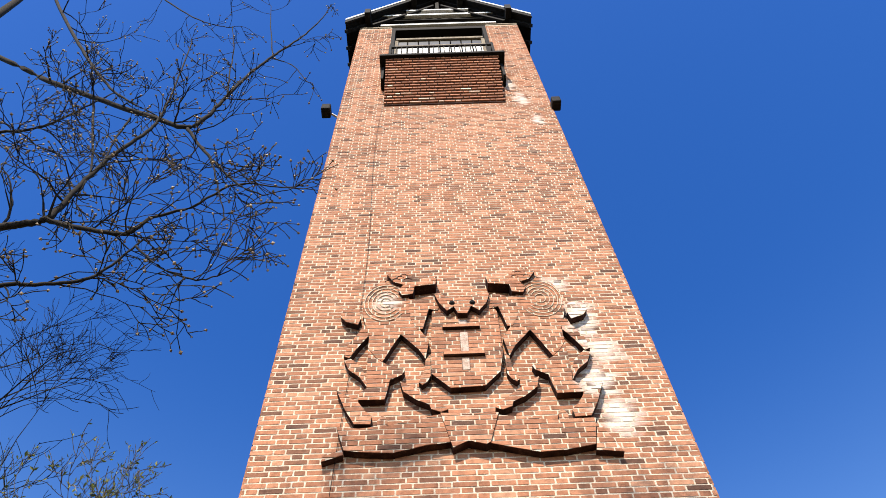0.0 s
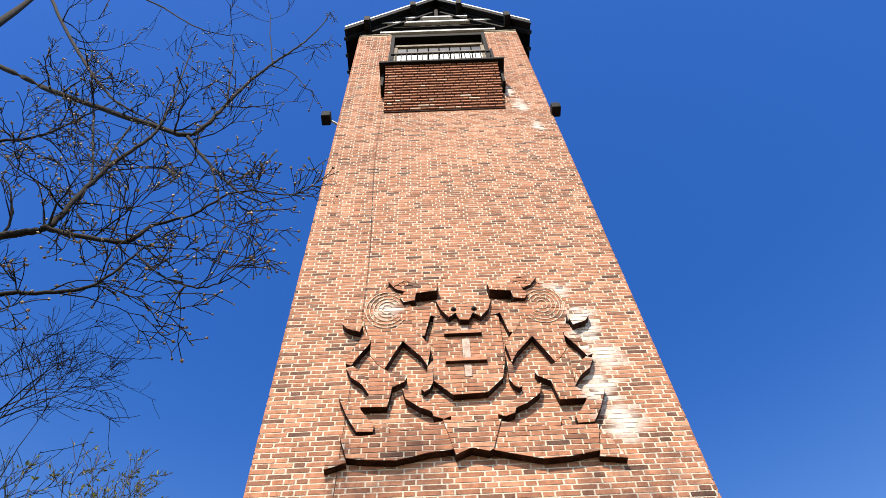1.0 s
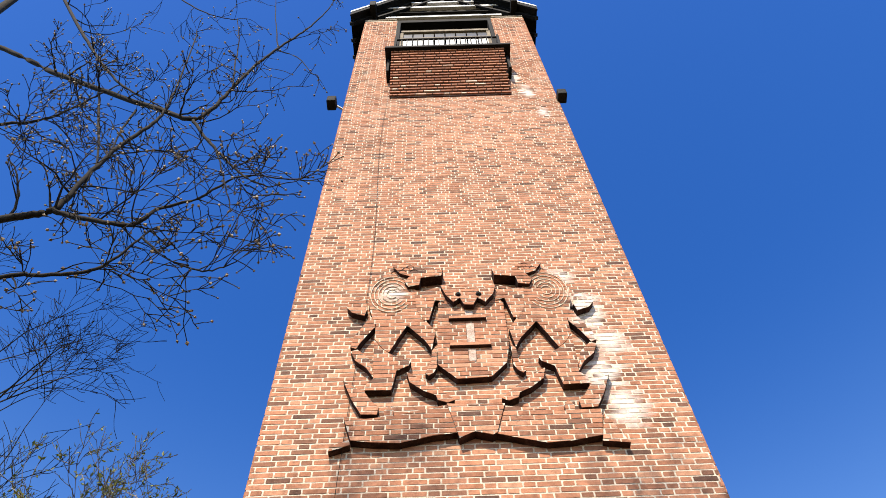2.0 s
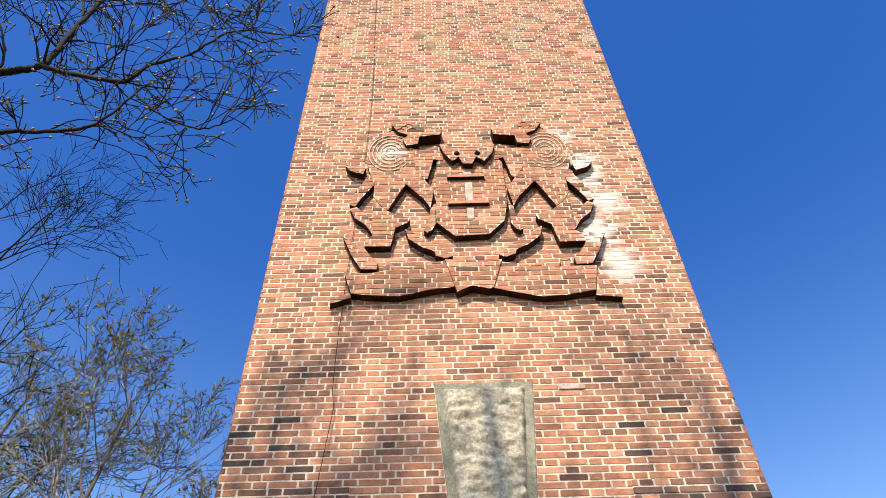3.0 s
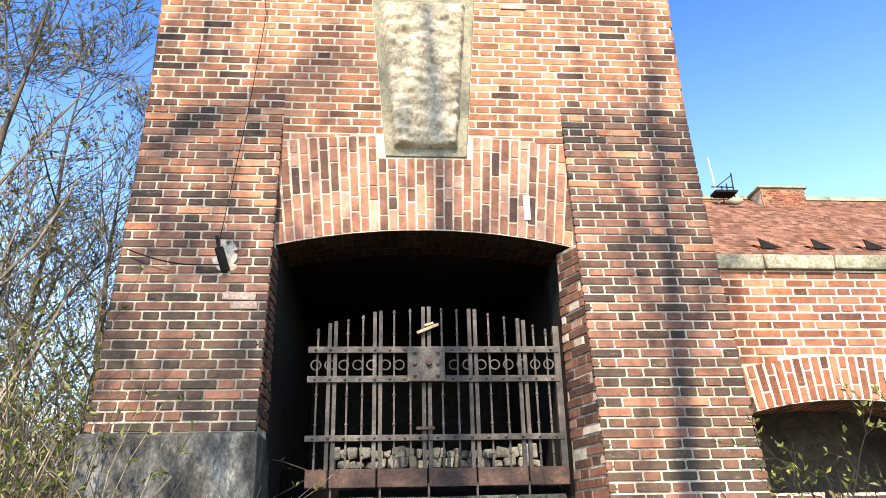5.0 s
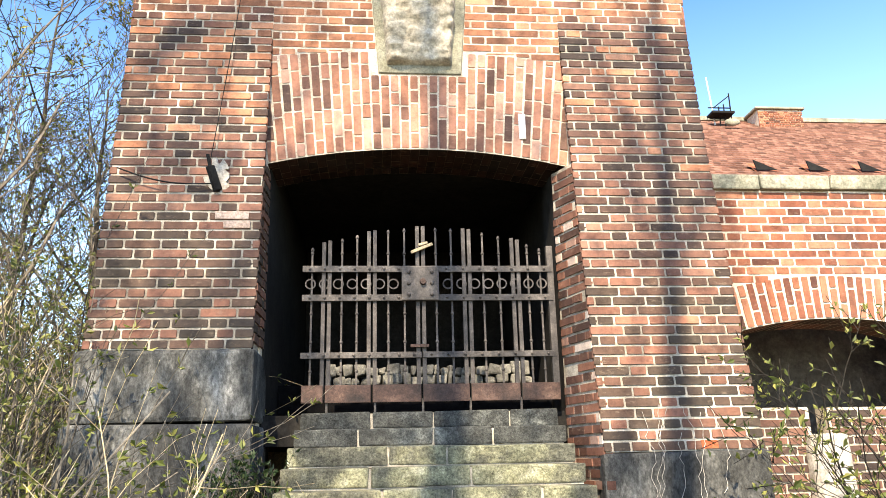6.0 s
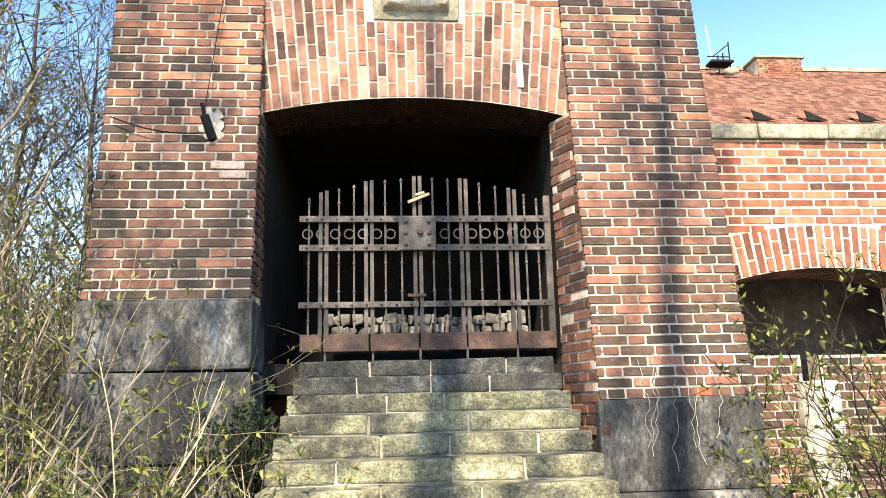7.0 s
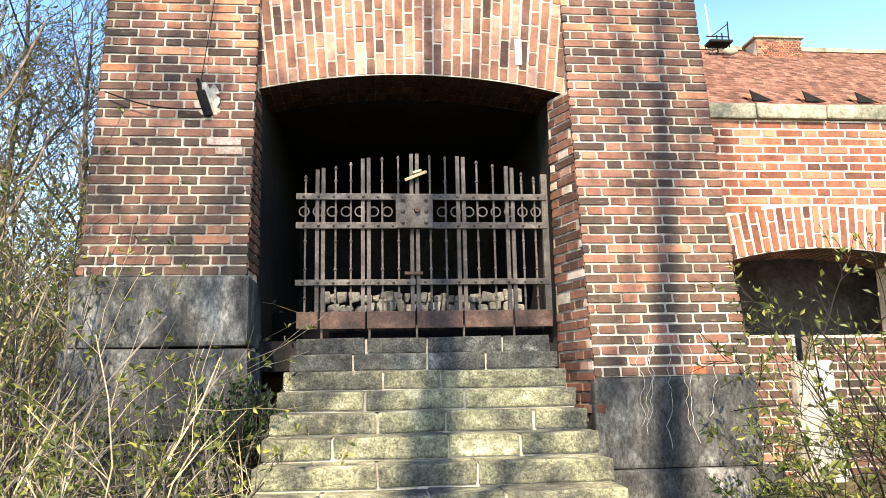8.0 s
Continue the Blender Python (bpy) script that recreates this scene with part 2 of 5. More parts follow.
def leaf_material(name, stops):
    m, n, l, b = material(name, 0.55)
    r = ramp(n, stops)
    l.new(n.new("ShaderNodeNewGeometry").outputs["Random Per Island"], r.inputs[0])
    l.new(r.outputs[0], b.inputs["Base Color"])
    b.inputs["Transmission Weight"].default_value = 0.0
    tr = n.new("ShaderNodeBsdfTranslucent")
    l.new(r.outputs[0], tr.inputs["Color"])
    ms = n.new("ShaderNodeMixShader")
    ms.inputs[0].default_value = 0.4
    l.new(b.outputs[0], ms.inputs[1]), l.new(tr.outputs[0], ms.inputs[2])
    l.new(ms.outputs[0], n["Material Output"].inputs["Surface"])
    return m


M_LEAF = leaf_material("spring_leaf", [(0.0, (0.045, 0.062, 0.016)), (0.5, (0.125, 0.15, 0.034)), (1.0, (0.30, 0.285, 0.075))])
M_EVER = leaf_material("evergreen_leaf", [(0.0, (0.012, 0.022, 0.008)), (1.0, (0.04, 0.07, 0.02))])
M_BUD = leaf_material("bud", [(0.0, (0.16, 0.11, 0.06)), (1.0, (0.36, 0.27, 0.16))])
m, n, l, b = material("window_glass", 0.35)
b.inputs["Base Color"].default_value = (0.02, 0.025, 0.03, 1)
M_GLASS = m


# ---------------------------------------------------------------- mesh helpers
def mesh_ob(name, verts, faces, mat, parent=None, smooth=False):
    me = bpy.data.meshes.new(name)
    me.from_pydata(verts, [], faces)
    me.materials.append(mat)
    if smooth:
        me.polygons.foreach_set("use_smooth", [True] * len(me.polygons))
    me.update()
    ob = new(name, me)
    ob.parent = parent
    return ob


def part(name, bm, mat, parent=None, label=""):
    me = bpy.data.meshes.new(name)
    bm.to_mesh(me)
    bm.free()
    me.materials.append(mat)
    ob = new(name, me)
    ob.parent = parent
    return tagged(ob, label)


def empty(name, at=(0, 0, 0)):
    ob = new(name)
    ob.location = at
    ob.empty_display_size = 0.2
    return ob


def box_bm(x0, x1, y0, y1, z0, z1, bevel=0.0, rough=0.0):
    bm = bmesh.new()
    bmesh.ops.create_cube(bm, size=1)
    for v in bm.verts:
        v.co = Vector(((x0 + x1) / 2 + v.co.x * (x1 - x0), (y0 + y1) / 2 + v.co.y * (y1 - y0), (z0 + z1) / 2 + v.co.z * (z1 - z0)))
        if rough:
            v.co += Vector([random.uniform(-rough, rough) for _ in range(3)])
    if bevel:
        bmesh.ops.bevel(bm, geom=bm.edges[:], offset=bevel, segments=2, affect="EDGES", profile=0.6)
    return bm


def bar_bm(p, q, w, h=None, bevel=0.0):
    """A square bar from p to q."""
    p, q = Vector(p), Vector(q)
    d = q - p
    bm = bmesh.new()
    bmesh.ops.create_cube(bm, size=1)
    h = h or w
    bmesh.ops.scale(bm, vec=(w, h, d.length), verts=bm.verts)
    if bevel:
        bmesh.ops.bevel(bm, geom=bm.edges[:], offset=bevel, segments=1, affect="EDGES")
    rot = d.to_track_quat("Z", "Y").to_matrix()
    bmesh.ops.rotate(bm, matrix=rot, verts=bm.verts)
    bmesh.ops.translate(bm, vec=(p + q) / 2, verts=bm.verts)
    return bm


def prism_bm(outline, y0, y1, bevel=0.0):
    """An outline of (x, z) pushed from y0 (front) to y1."""
    bm = bmesh.new()
    fr = [bm.verts.new((x, y0, z)) for x, z in outline]
    bk = [bm.verts.new((x, y1, z)) for x, z in outline]
    bm.faces.new(fr)
    bm.faces.new(bk[::-1])
    k = len(outline)
    for i in range(k):
        bm.faces.new((fr[i], bk[i], bk[(i + 1) % k], fr[(i + 1) % k]))
    bmesh.ops.recalc_face_normals(bm, faces=bm.faces)
    if bevel:
        bmesh.ops.bevel(bm, geom=[e for e in bm.edges if abs(e.verts[0].co.y - e.verts[1].co.y) < 1e-5 and e.verts[0].co.y < (y0 + y1) / 2],
                        offset=bevel, segments=1, affect="EDGES")
    bmesh.ops.triangulate(bm, faces=[f for f in bm.faces if len(f.verts) > 4])
    return bm


class Soup:
    """Many small pieces gathered into one mesh."""

    def __init__(self):
        self.v, self.f = [], []

    def brick(self, x0, x1, z0, z1, ya, yb, deep=0.03, to=None):
        """A brick's head: front corners at depth ya below and yb above, slightly worn; to maps wall space to the world."""
        b = len(self.v)
        j = lambda r=0.0025: random.uniform(-r, r)
        o = j(0.0015)
        if to:
            e = 0.0025
            pts = [(x0, ya + deep, z0), (x1, ya + deep, z0), (x1, yb + deep, z1), (x0, yb + deep, z1),
                   (x0 + e + j(), ya + o, z0 + e + j()), (x1 - e + j(), ya + o, z0 + e + j()),
                   (x1 - e + j(), yb + o, z1 - e + j()), (x0 + e + j(), yb + o, z1 - e + j())]
            self.v += [to(*p) for p in pts]
            self.f += [(b + 4, b + 5, b + 6, b + 7), (b, b + 1, b + 5, b + 4), (b + 1, b + 2, b + 6, b + 5),
                       (b + 2, b + 3, b + 7, b + 6), (b + 3, b, b + 4, b + 7)]
            return
        # worn corners: an eight-sided head before a four-sided root
        self.v += [(x0, ya + deep, z0), (x1, ya + deep, z0), (x1, yb + deep, z1), (x0, yb + deep, z1)]
        for x, z, y, sx, sz, flat in ((x0, z0, ya, 1, 1, 0), (x1, z0, ya, -1, 1, 1), (x1, z1, yb, -1, -1, 0), (x0, z1, yb, 1, -1, 1)):
            c, d = random.uniform(0.003, 0.011), random.uniform(0.002, 0.009)
            up_, along = (x + sx * abs(j()), y + o, z + sz * d), (x + sx * c, y + o, z + sz * abs(j()))
            self.v += [along, up_] if flat else [up_, along]
        self.f.append(tuple(range(b + 4, b + 12)))
        for k in range(4):
            n_ = (k + 1) % 4
            self.f += [(b + k, b + n_, b + 4 + 2 * n_, b + 5 + 2 * k), (b + k, b + 5 + 2 * k, b + 4 + 2 * k)]

    def tube(self, pts, radii, sides=5):
        b = len(self.v)
        for i, p in enumerate(pts):
            d = (pts[min(i + 1, len(pts) - 1)] - pts[max(i - 1, 0)])
            if d.length < 1e-6:
                d = Vector((0, 0, 1))
            d.normalize()
            u = d.orthogonal().normalized()
            w = d.cross(u)
            for k in range(sides):
                a = 2 * math.pi * k / sides
                self.v.append(p + (u * math.cos(a) + w * math.sin(a)) * radii[i])
        for i in range(len(pts) - 1):
            for k in range(sides):
                k2 = (k + 1) % sides
                self.f.append((b + i * sides + k, b + i * sides + k2, b + (i + 1) * sides + k2, b + (i + 1) * sides + k))

    def leaf(self, p, d, size, width=0.45):
        b = len(self.v)
        d = d.normalized()
        u = d.orthogonal().normalized()
        u.rotate(Matrix.Rotation(random.uniform(0, 6.28), 3, d))
        w = d.cross(u) * size * 0.12
        u = u * size * width * 0.5
        self.v += [p, p + d * size * 0.5 + u + w, p + d * size, p + d * size * 0.5 - u + w]
        self.f.append((b, b + 1, b + 2, b + 3))

    def bud(self, p, d, size):
        b = len(self.v)
        d = d.normalized()
        u = d.orthogonal().normalized() * size * 0.42
        w = d.cross(u)
        self.v += [p, p + d * size * 0.45 + u, p + d * size * 0.45 + w, p + d * size * 0.45 - u, p + d * size * 0.45 - w, p + d * size]
        for k in range(4):
            self.f += [(b, b + 1 + (k + 1) % 4, b + 1 + k), (b + 5, b + 1 + k, b + 1 + (k + 1) % 4)]

    def make(self, name, mat, parent=None, smooth=False):
        return mesh_ob(name, self.v, self.f, mat, parent, smooth)


C, L, H, J = 0.0755, 0.26, 0.13, 0.016   # course, stretcher, header, joint


def bond(x0, x1, row, seed=0):
    """Stretchers and headers in turn along one course, cut to x0..x1, with the joints left open."""
    rng = random.Random(row * 7919 + seed)
    x = x0 - (0 if row % 2 else 0.195) - rng.uniform(0, 0.012)
    k, out = 0, []
    while x < x1 - 0.02:
        w = L if k % 2 == 0 else H
        if rng.random() < 0.04:
            w = H if w == L else L
        w += rng.uniform(-0.004, 0.004)
        a, b = max(x, x0), min(x + w, x1)
        if b - a > 0.035:
            out.append((a + (0 if a == x0 else J / 2), b - (0 if b == x1 else J / 2)))
        x += w
        k += 1
    return out


# ---------------------------------------------------------------- tower shell
HW, TOP, BACK, KINK = 2.37, 24.75, 4.7, 5.17   # half width, wall top, depth of the plan, where the piers begin to swell
JAMB = 1.215


def swell(z):
    """How far the piers stand before the upper wall at height z."""
    return 0.0 if z >= KINK else -0.45 * ((KINK - z) / 3.65) ** 1.25


tower = tagged(empty("tower"), "tall square red brick tower with flared base piers", "tower")
REC = 0.0035
SPR, CROWN = 3.785, 3.925                        # gate arch
R_IN = (1.215 ** 2 + (CROWN - SPR) ** 2) / (2 * (CROWN - SPR))


def intrados(x):
    return CROWN - R_IN + math.sqrt(R_IN ** 2 - x * x)


def wall_slab(x0, x1, y0, y1, z0, z1, name="wall", mat=M_MORTAR):
    return part(name, box_bm(x0, x1, y0, y1, z0, z1), mat, tower)


# front wall above the arch, both flanks, back and the two cheeks of the gateway
arch_pts = [(JAMB * (i / 12 * 2 - 1), intrados(JAMB * (i / 12 * 2 - 1))) for i in range(13)]
OPEN_B, OPEN_T, OPEN_W = 20.3, 24.5, 1.40
HI = HW - 0.012
front = [(-HI, TOP), (-HI, 1.0), (-JAMB, 1.0)] + arch_pts + [(JAMB, 1.0), (HI, 1.0), (HI, TOP), (OPEN_W, TOP), (OPEN_W, OPEN_B), (-OPEN_W, OPEN_B), (-OPEN_W, TOP)]
part("wall", prism_bm(front, REC, 0.55), M_MORTAR, tower)
wall_slab(-HW + REC, -1.75, 0.551, BACK, 0.0, TOP)
wall_slab(1.75, HW - REC, 0.551, BACK, 0.0, TOP)
wall_slab(-1.749, 1.749, BACK - 0.6, BACK - REC, 0.0, TOP)


def pier(x0, x1, base):
    """One swelling pier: its core as a stack of the profile."""
    bm = bmesh.new()
    zs = [base + (KINK - base) * i / 24 for i in range(25)]
    rows = []
    for z in zs:
        y = swell(z) + 0.009
        rows.append([bm.verts.new(p) for p in ((x0, y, z), (x1, y, z), (x1, REC + 0.003, z), (x0, REC + 0.003, z))])
    for a, b in zip(rows, rows[1:]):
        for k in range(4):
            bm.faces.new((a[k], a[(k + 1) % 4], b[(k + 1) % 4], b[k]))
    bm.faces.new(rows[0][::-1])
    bmesh.ops.recalc_face_normals(bm, faces=bm.faces)
    return part("pier", bm, M_MORTAR_D, tower)


ROW0 = 4.3 + 12 * C                              # first course above the piers
LBASE, RBASE = ROW0 - 39 * C, ROW0 - 49 * C
pier(-HW + 0.012, -JAMB - 0.012, LBASE)
pier(JAMB + 0.012, HW - 0.012, RBASE)

# plaque outline on the wall
PLQ_T, PLQ_B = 6.29, 4.60


def plaque_edge(z):
    k = (z - PLQ_B) / (PLQ_T - PLQ_B)
    return -0.336 - 0.138 * k, 0.359 + 0.126 * k


def extrados(x):
    return 4.815 - 0.058 * x * x


# brickwork of the upper front, course by course
up = Soup()
low = Soup()
n_rows = int((TOP - 4.3) / C)
for i in range(n_rows):
    z0 = 4.3 + i * C
    z1 = z0 + C - J
    zm = (z0 + z1) / 2
    if z1 > TOP:
        break
    spans = [(-HW, HW)] if z0 > ROW0 - 0.01 else [(-JAMB, JAMB)]
    if zm < PLQ_T:
        a, b = plaque_edge(zm)
        spans = [(spans[0][0], a - 0.004), (b + 0.004, spans[0][1])]
    if zm > OPEN_B:
        spans = [(-HW, -OPEN_W), (OPEN_W, HW)]
    for sx0, sx1 in spans:
        for a, b in bond(sx0, sx1, i, int(sx0 * 10)):
            if z1 < extrados((a + b) / 2) + 0.02:
                continue
            side_x, over = abs(a + b) / 2, zm - KINK
            dark = max(0.0, 0.34 - over * 0.34) * min(1.0, max(0.0, (side_x - 0.7) / 0.9)) if over > 0 else 0.0
            (low if random.random() < dark else up).brick(a, b, max(z0, extrados((a + b) / 2) + 0.012), z1, 0, 0)
brickwork = tagged(up.make("brickwork", M_RED, tower), "sunlit orange-red bricks with pale mortar", kind="stuff")


# flanks and back in the same bond
for nm, fn, width in (("side_brickwork", lambda x, y, z: (-HW + y, BACK - x, z), BACK), ("side_brickwork", lambda x, y, z: (HW - y, x, z), BACK),
                      ("back_brickwork", lambda x, y, z: (HW - x, BACK - y, z), 2 * HW)):
    s = Soup()
    for i in range(int((TOP - 0.1) / C)):
        z0 = 0.05 + i * C
        for a, b in bond(0, width, i, 77):
            s.brick(a, b, z0, z0 + C - J, 0, 0, 0.02, fn)
    tagged(s.make(nm, M_RED, tower), kind="stuff")

# ---------------------------------------------------------------- ground and steps
gv, gf = [], []
NG = 70


def ground_z(x, y):
    d = math.hypot(x, y + 3)
    near = 0.05 * noise.noise(Vector((x * 0.6, y * 0.6, 0)))
    bank = 0.0
    if abs(x) > 1.3 and y > -2.5:
        bank = min(1.0, (y + 2.5) / 2.5) * 0.55 * min(1, (abs(x) - 1.3) / 0.8)
    return near + bank + (0.6 * noise.noise(Vector((x * 0.03, y * 0.03, 3))) if d > 25 else 0)


cs = [math.copysign(abs(t) ** 3.2, t) * 600 for t in np.linspace(-1, 1, NG)]
for y in cs:
    for x in cs:
        gv.append((x, y, ground_z(x, y)))
for j in range(NG - 1):
    for i in range(NG - 1):
        a = j * NG + i
        gf.append((a, a + 1, a + NG + 1, a + NG))
tagged(mesh_ob("ground", gv, gf, M_EARTH, None, True), "bare brown earth with leaf litter and thin grass", "ground", kind="structure")

stairs = tagged(empty("stairs"), "worn mossy stone block steps leading up to the gate", "stairs", kind="structure")
TREAD, RISE, FLOOR = 0.25, 0.129, 1.835
for i in range(15):
    zt = FLOOR - i * RISE
    if zt < 0.05:
        break
    yf = 0.02 - i * TREAD
    x0, x1 = (-0.915, 1.02) if i < 1 else (-0.92 - 0.012 * i, 1.015 - 0.004 * i)
    rng = random.Random(50 + i)
    x = x0
    while x < x1 - 0.05:
        w = rng.uniform(0.38, 0.68)
        if x1 - (x + w) < 0.3:
            w = x1 - x
        bm = box_bm(x + 0.006, x + w - 0.006, yf, yf + TREAD + 0.12, zt - RISE + 0.008, zt, 0.012, 0.005)
        part("stone_block", bm, M_STEP_D if i < 2 else M_STEP, stairs)
        x += w
    part("joint_bed", box_bm(x0 + 0.02, x1 - 0.02, yf + 0.012, yf + TREAD + 0.2, zt - RISE - 0.004, zt - 0.012), M_MORTAR_D, stairs)

# base blocks under the piers
def base_block(x0, x1, y0, y1, z0, z1):
    bm = box_bm(x0, x1, y0, y1, z0, z1, 0.03, 0.012)
    bmesh.ops.subdivide_edges(bm, edges=[e for e in bm.edges if e.calc_length() > 0.3], cuts=5, use_grid_fill=True)
    for v in bm.verts:
        v.co += Vector((0, 1, 0)) * 0.012 * noise.noise(v.co * 4)
    return part("base_block", bm, M_GRANITE, tower, "large dark weathered base stone")


YB = swell(LBASE) - 0.03
base_block(-HW - 0.05, -JAMB + 0.02, YB, 0.3, 1.76, LBASE)
base_block(-HW - 0.08, -JAMB + 0.04, YB - 0.05, 0.3, 1.15, 1.752)
base_block(-HW - 0.12, -JAMB + 0.06, YB - 0.12, 0.3, 0.0, 1.142)
YB = swell(RBASE) - 0.02
base_block(JAMB - 0.02, HW + 0.02, YB, 0.3, 0.88, RBASE)
base_block(JAMB + 0.03, HW + 0.14, YB - 0.07, 0.3, 0.0, 0.872)

# ---------------------------------------------------------------- gateway inside
gateway = tagged(empty("gateway"), "dark brick passage behind the gate", "passage", kind="structure")
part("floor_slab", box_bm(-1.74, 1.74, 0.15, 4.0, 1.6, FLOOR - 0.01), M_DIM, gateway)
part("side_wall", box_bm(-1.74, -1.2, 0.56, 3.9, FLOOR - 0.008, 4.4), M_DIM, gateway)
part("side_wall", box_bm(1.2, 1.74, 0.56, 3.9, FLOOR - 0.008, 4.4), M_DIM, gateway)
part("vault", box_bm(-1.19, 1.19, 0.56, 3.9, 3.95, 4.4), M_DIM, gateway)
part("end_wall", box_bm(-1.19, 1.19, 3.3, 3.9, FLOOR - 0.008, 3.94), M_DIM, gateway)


# ---------------------------------------------------------------- single bricks, shared meshes
def brick_mesh(w, h, mat, deep=0.035):
    sp = Soup()
    sp.brick(-w / 2, w / 2, 0, h, 0, 0, deep)
    me = bpy.data.meshes.new("brick")
    me.from_pydata(sp.v, [], sp.f)
    me.materials.append(mat)
    return me


def brick_set(mat):
    return {"L": [brick_mesh(L - J, C - J, mat) for _ in range(4)], "H": [brick_mesh(H - J, C - J, mat) for _ in range(4)]}


def lay(kit, parent, a, b, y, z, lean=0.0, name="brick"):
    w = b - a
    kind, base = ("L", L - J) if w > 0.17 else ("H", H - J)
    ob = new(name, random.choice(kit[kind]))
    ob.parent = parent
    ob.matrix_basis = pose((a + b) / 2, y + random.uniform(-0.002, 0.0015), z, lean, 0, 0) @ Matrix.Diagonal((w / base, 1, 1, 1))
    return ob


# pier facing: lower courses as single bricks, the upper ones joined
kit_c = brick_set(M_CLINKER_P)
low_red = Soup()
for x0, x1, base in ((-HW, -JAMB, LBASE), (JAMB, HW, RBASE)):
    rows = round((ROW0 - base) / C)
    for i in range(rows):
        z0 = base + 0.008 + i * C
        ya, yb = swell(z0), swell(z0 + C)
        lean = -math.degrees(math.atan2(yb - ya, C))
        for a, b in bond(x0, x1, i, int(x0 * 10) + 3):
            if z0 < base + 1.25 and z0 < 3.3:
                lay(kit_c, tower, a, b, ya, z0, lean)
            else:
                warm = (0.35 if x0 < 0 else 0.2) * max(0.0, 1 - (KINK - z0) / 2.0)
                (low_red if random.random() < warm else low).brick(a, b, z0, z0 + C - J, ya, yb)
tagged(low_red.make("pier_brickwork", M_RED, tower), "redder bricks high on the piers", kind="stuff")
tagged(low.make("pier_brickwork", M_PIER, tower), "dark weathered pier bricks with pale joints", kind="stuff")

# gate arch: upright bricks fanned over the opening
kit_a = brick_set(M_ARCH)
COLS = 32
for k in range(COLS):
    xb = -JAMB + (k + 0.5) * 2 * JAMB / COLS
    ang = math.asin(xb / R_IN)
    zb = intrados(xb) + 0.002
    top = extrados(xb)
    ea, eb = plaque_edge(4.7)
    if ea < xb < eb:
        top = PLQ_B - 0.01
    length = (top - zb) / math.cos(ang)
    s0, turn = 0.0, k % 2
    while s0 < length - 0.03:
        w = (L, H)[turn % 2] * random.uniform(0.9, 1.1) * (0.75 if s0 == 0 and k % 4 == 0 else 1)
        if length - s0 - w < 0.05:
            w = length - s0
        w = min(w, length - s0)
        turn += 1
        mid = s0 + w / 2
        kind, base = ("L", L - J) if w > 0.19 else ("H", H - J)
        ob = new("arch_brick", random.choice(kit_a[kind]))
        ob.parent = tower
        wid = 2 * JAMB / COLS - J * 0.75
        ob.matrix_basis = (pose(xb + math.sin(ang) * mid * 0.55, random.uniform(-0.005, 0.001), zb + math.cos(ang) * mid) @ pose(0, 0, 0, 0, math.degrees(ang) * 0.55 - 90, 0)
                           @ Matrix.Diagonal(((w - J) / base, 1, wid / (C - J), 1)) @ pose(0, 0, -(C - J) / 2))
        s0 += w
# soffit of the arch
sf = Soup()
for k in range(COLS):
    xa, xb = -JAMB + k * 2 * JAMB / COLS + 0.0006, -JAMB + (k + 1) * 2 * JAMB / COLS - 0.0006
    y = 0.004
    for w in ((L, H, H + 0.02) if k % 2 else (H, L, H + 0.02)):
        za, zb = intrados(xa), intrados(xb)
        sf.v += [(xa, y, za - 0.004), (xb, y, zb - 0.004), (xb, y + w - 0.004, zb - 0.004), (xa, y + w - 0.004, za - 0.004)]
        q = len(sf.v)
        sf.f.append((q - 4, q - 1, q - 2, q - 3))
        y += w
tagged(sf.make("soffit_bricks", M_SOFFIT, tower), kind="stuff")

# cheeks of the gateway: decayed bricks
for side, name in ((1, "cheek_right"), (-1, "cheek_left")):
    ck = Soup()
    x_f, x_b = (1.213, 1.10) if side > 0 else (1.213, 1.20)
    for i in range(int((SPR - 1.25) / C)):
        z0 = 1.26 + i * C
        if side < 0 and z0 < LBASE:
            continue
        yf = swell(z0) + 0.015
        span = 0.12 - yf

        def to(u, d, z, side=side, yf=yf, span=span, x_f=x_f, x_b=x_b):
            y = yf + u if side > 0 else yf + span - u
            k = min(1, max(0, (y - yf) / span))
            return (side * (x_f + (x_b - x_f) * k) + side * d, y, z)
        for a, b in bond(0, span, i, 9):
            off = random.uniform(-0.005, 0.004)
            if side > 0 and random.random() < 0.04:
                off = 0.02
            ck.brick(a, b, z0, z0 + C - J, off, off, 0.06, to)
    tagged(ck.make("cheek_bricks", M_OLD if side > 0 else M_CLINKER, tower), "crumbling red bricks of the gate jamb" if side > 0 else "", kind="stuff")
for i in range(12):
    za, zb = 1.2 + i * (SPR - 1.22) / 12, 1.2 + (i + 1) * (SPR - 1.22) / 12
    yf = swell(zb) + 0.05
    bm = bmesh.new()
    lo = [bm.verts.new((x, y, za)) for x, y in ((1.2185, yf - 0.03), (1.226, 0.13), (1.108, 0.128))]
    hi = [bm.verts.new((x, y, zb)) for x, y in ((1.2185, yf - 0.03), (1.226, 0.13), (1.108, 0.128))]
    for k in range(3):
        bm.faces.new((lo[k], lo[(k + 1) % 3], hi[(k + 1) % 3], hi[k]))
    bmesh.ops.recalc_face_normals(bm, faces=bm.faces)
    part("jamb_core", bm, M_MORTAR_D, tower)
# linings added inside both jambs, their shade painted in
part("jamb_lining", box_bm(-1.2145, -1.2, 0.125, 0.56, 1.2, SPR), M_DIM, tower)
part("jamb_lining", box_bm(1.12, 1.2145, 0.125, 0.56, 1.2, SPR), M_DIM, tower)

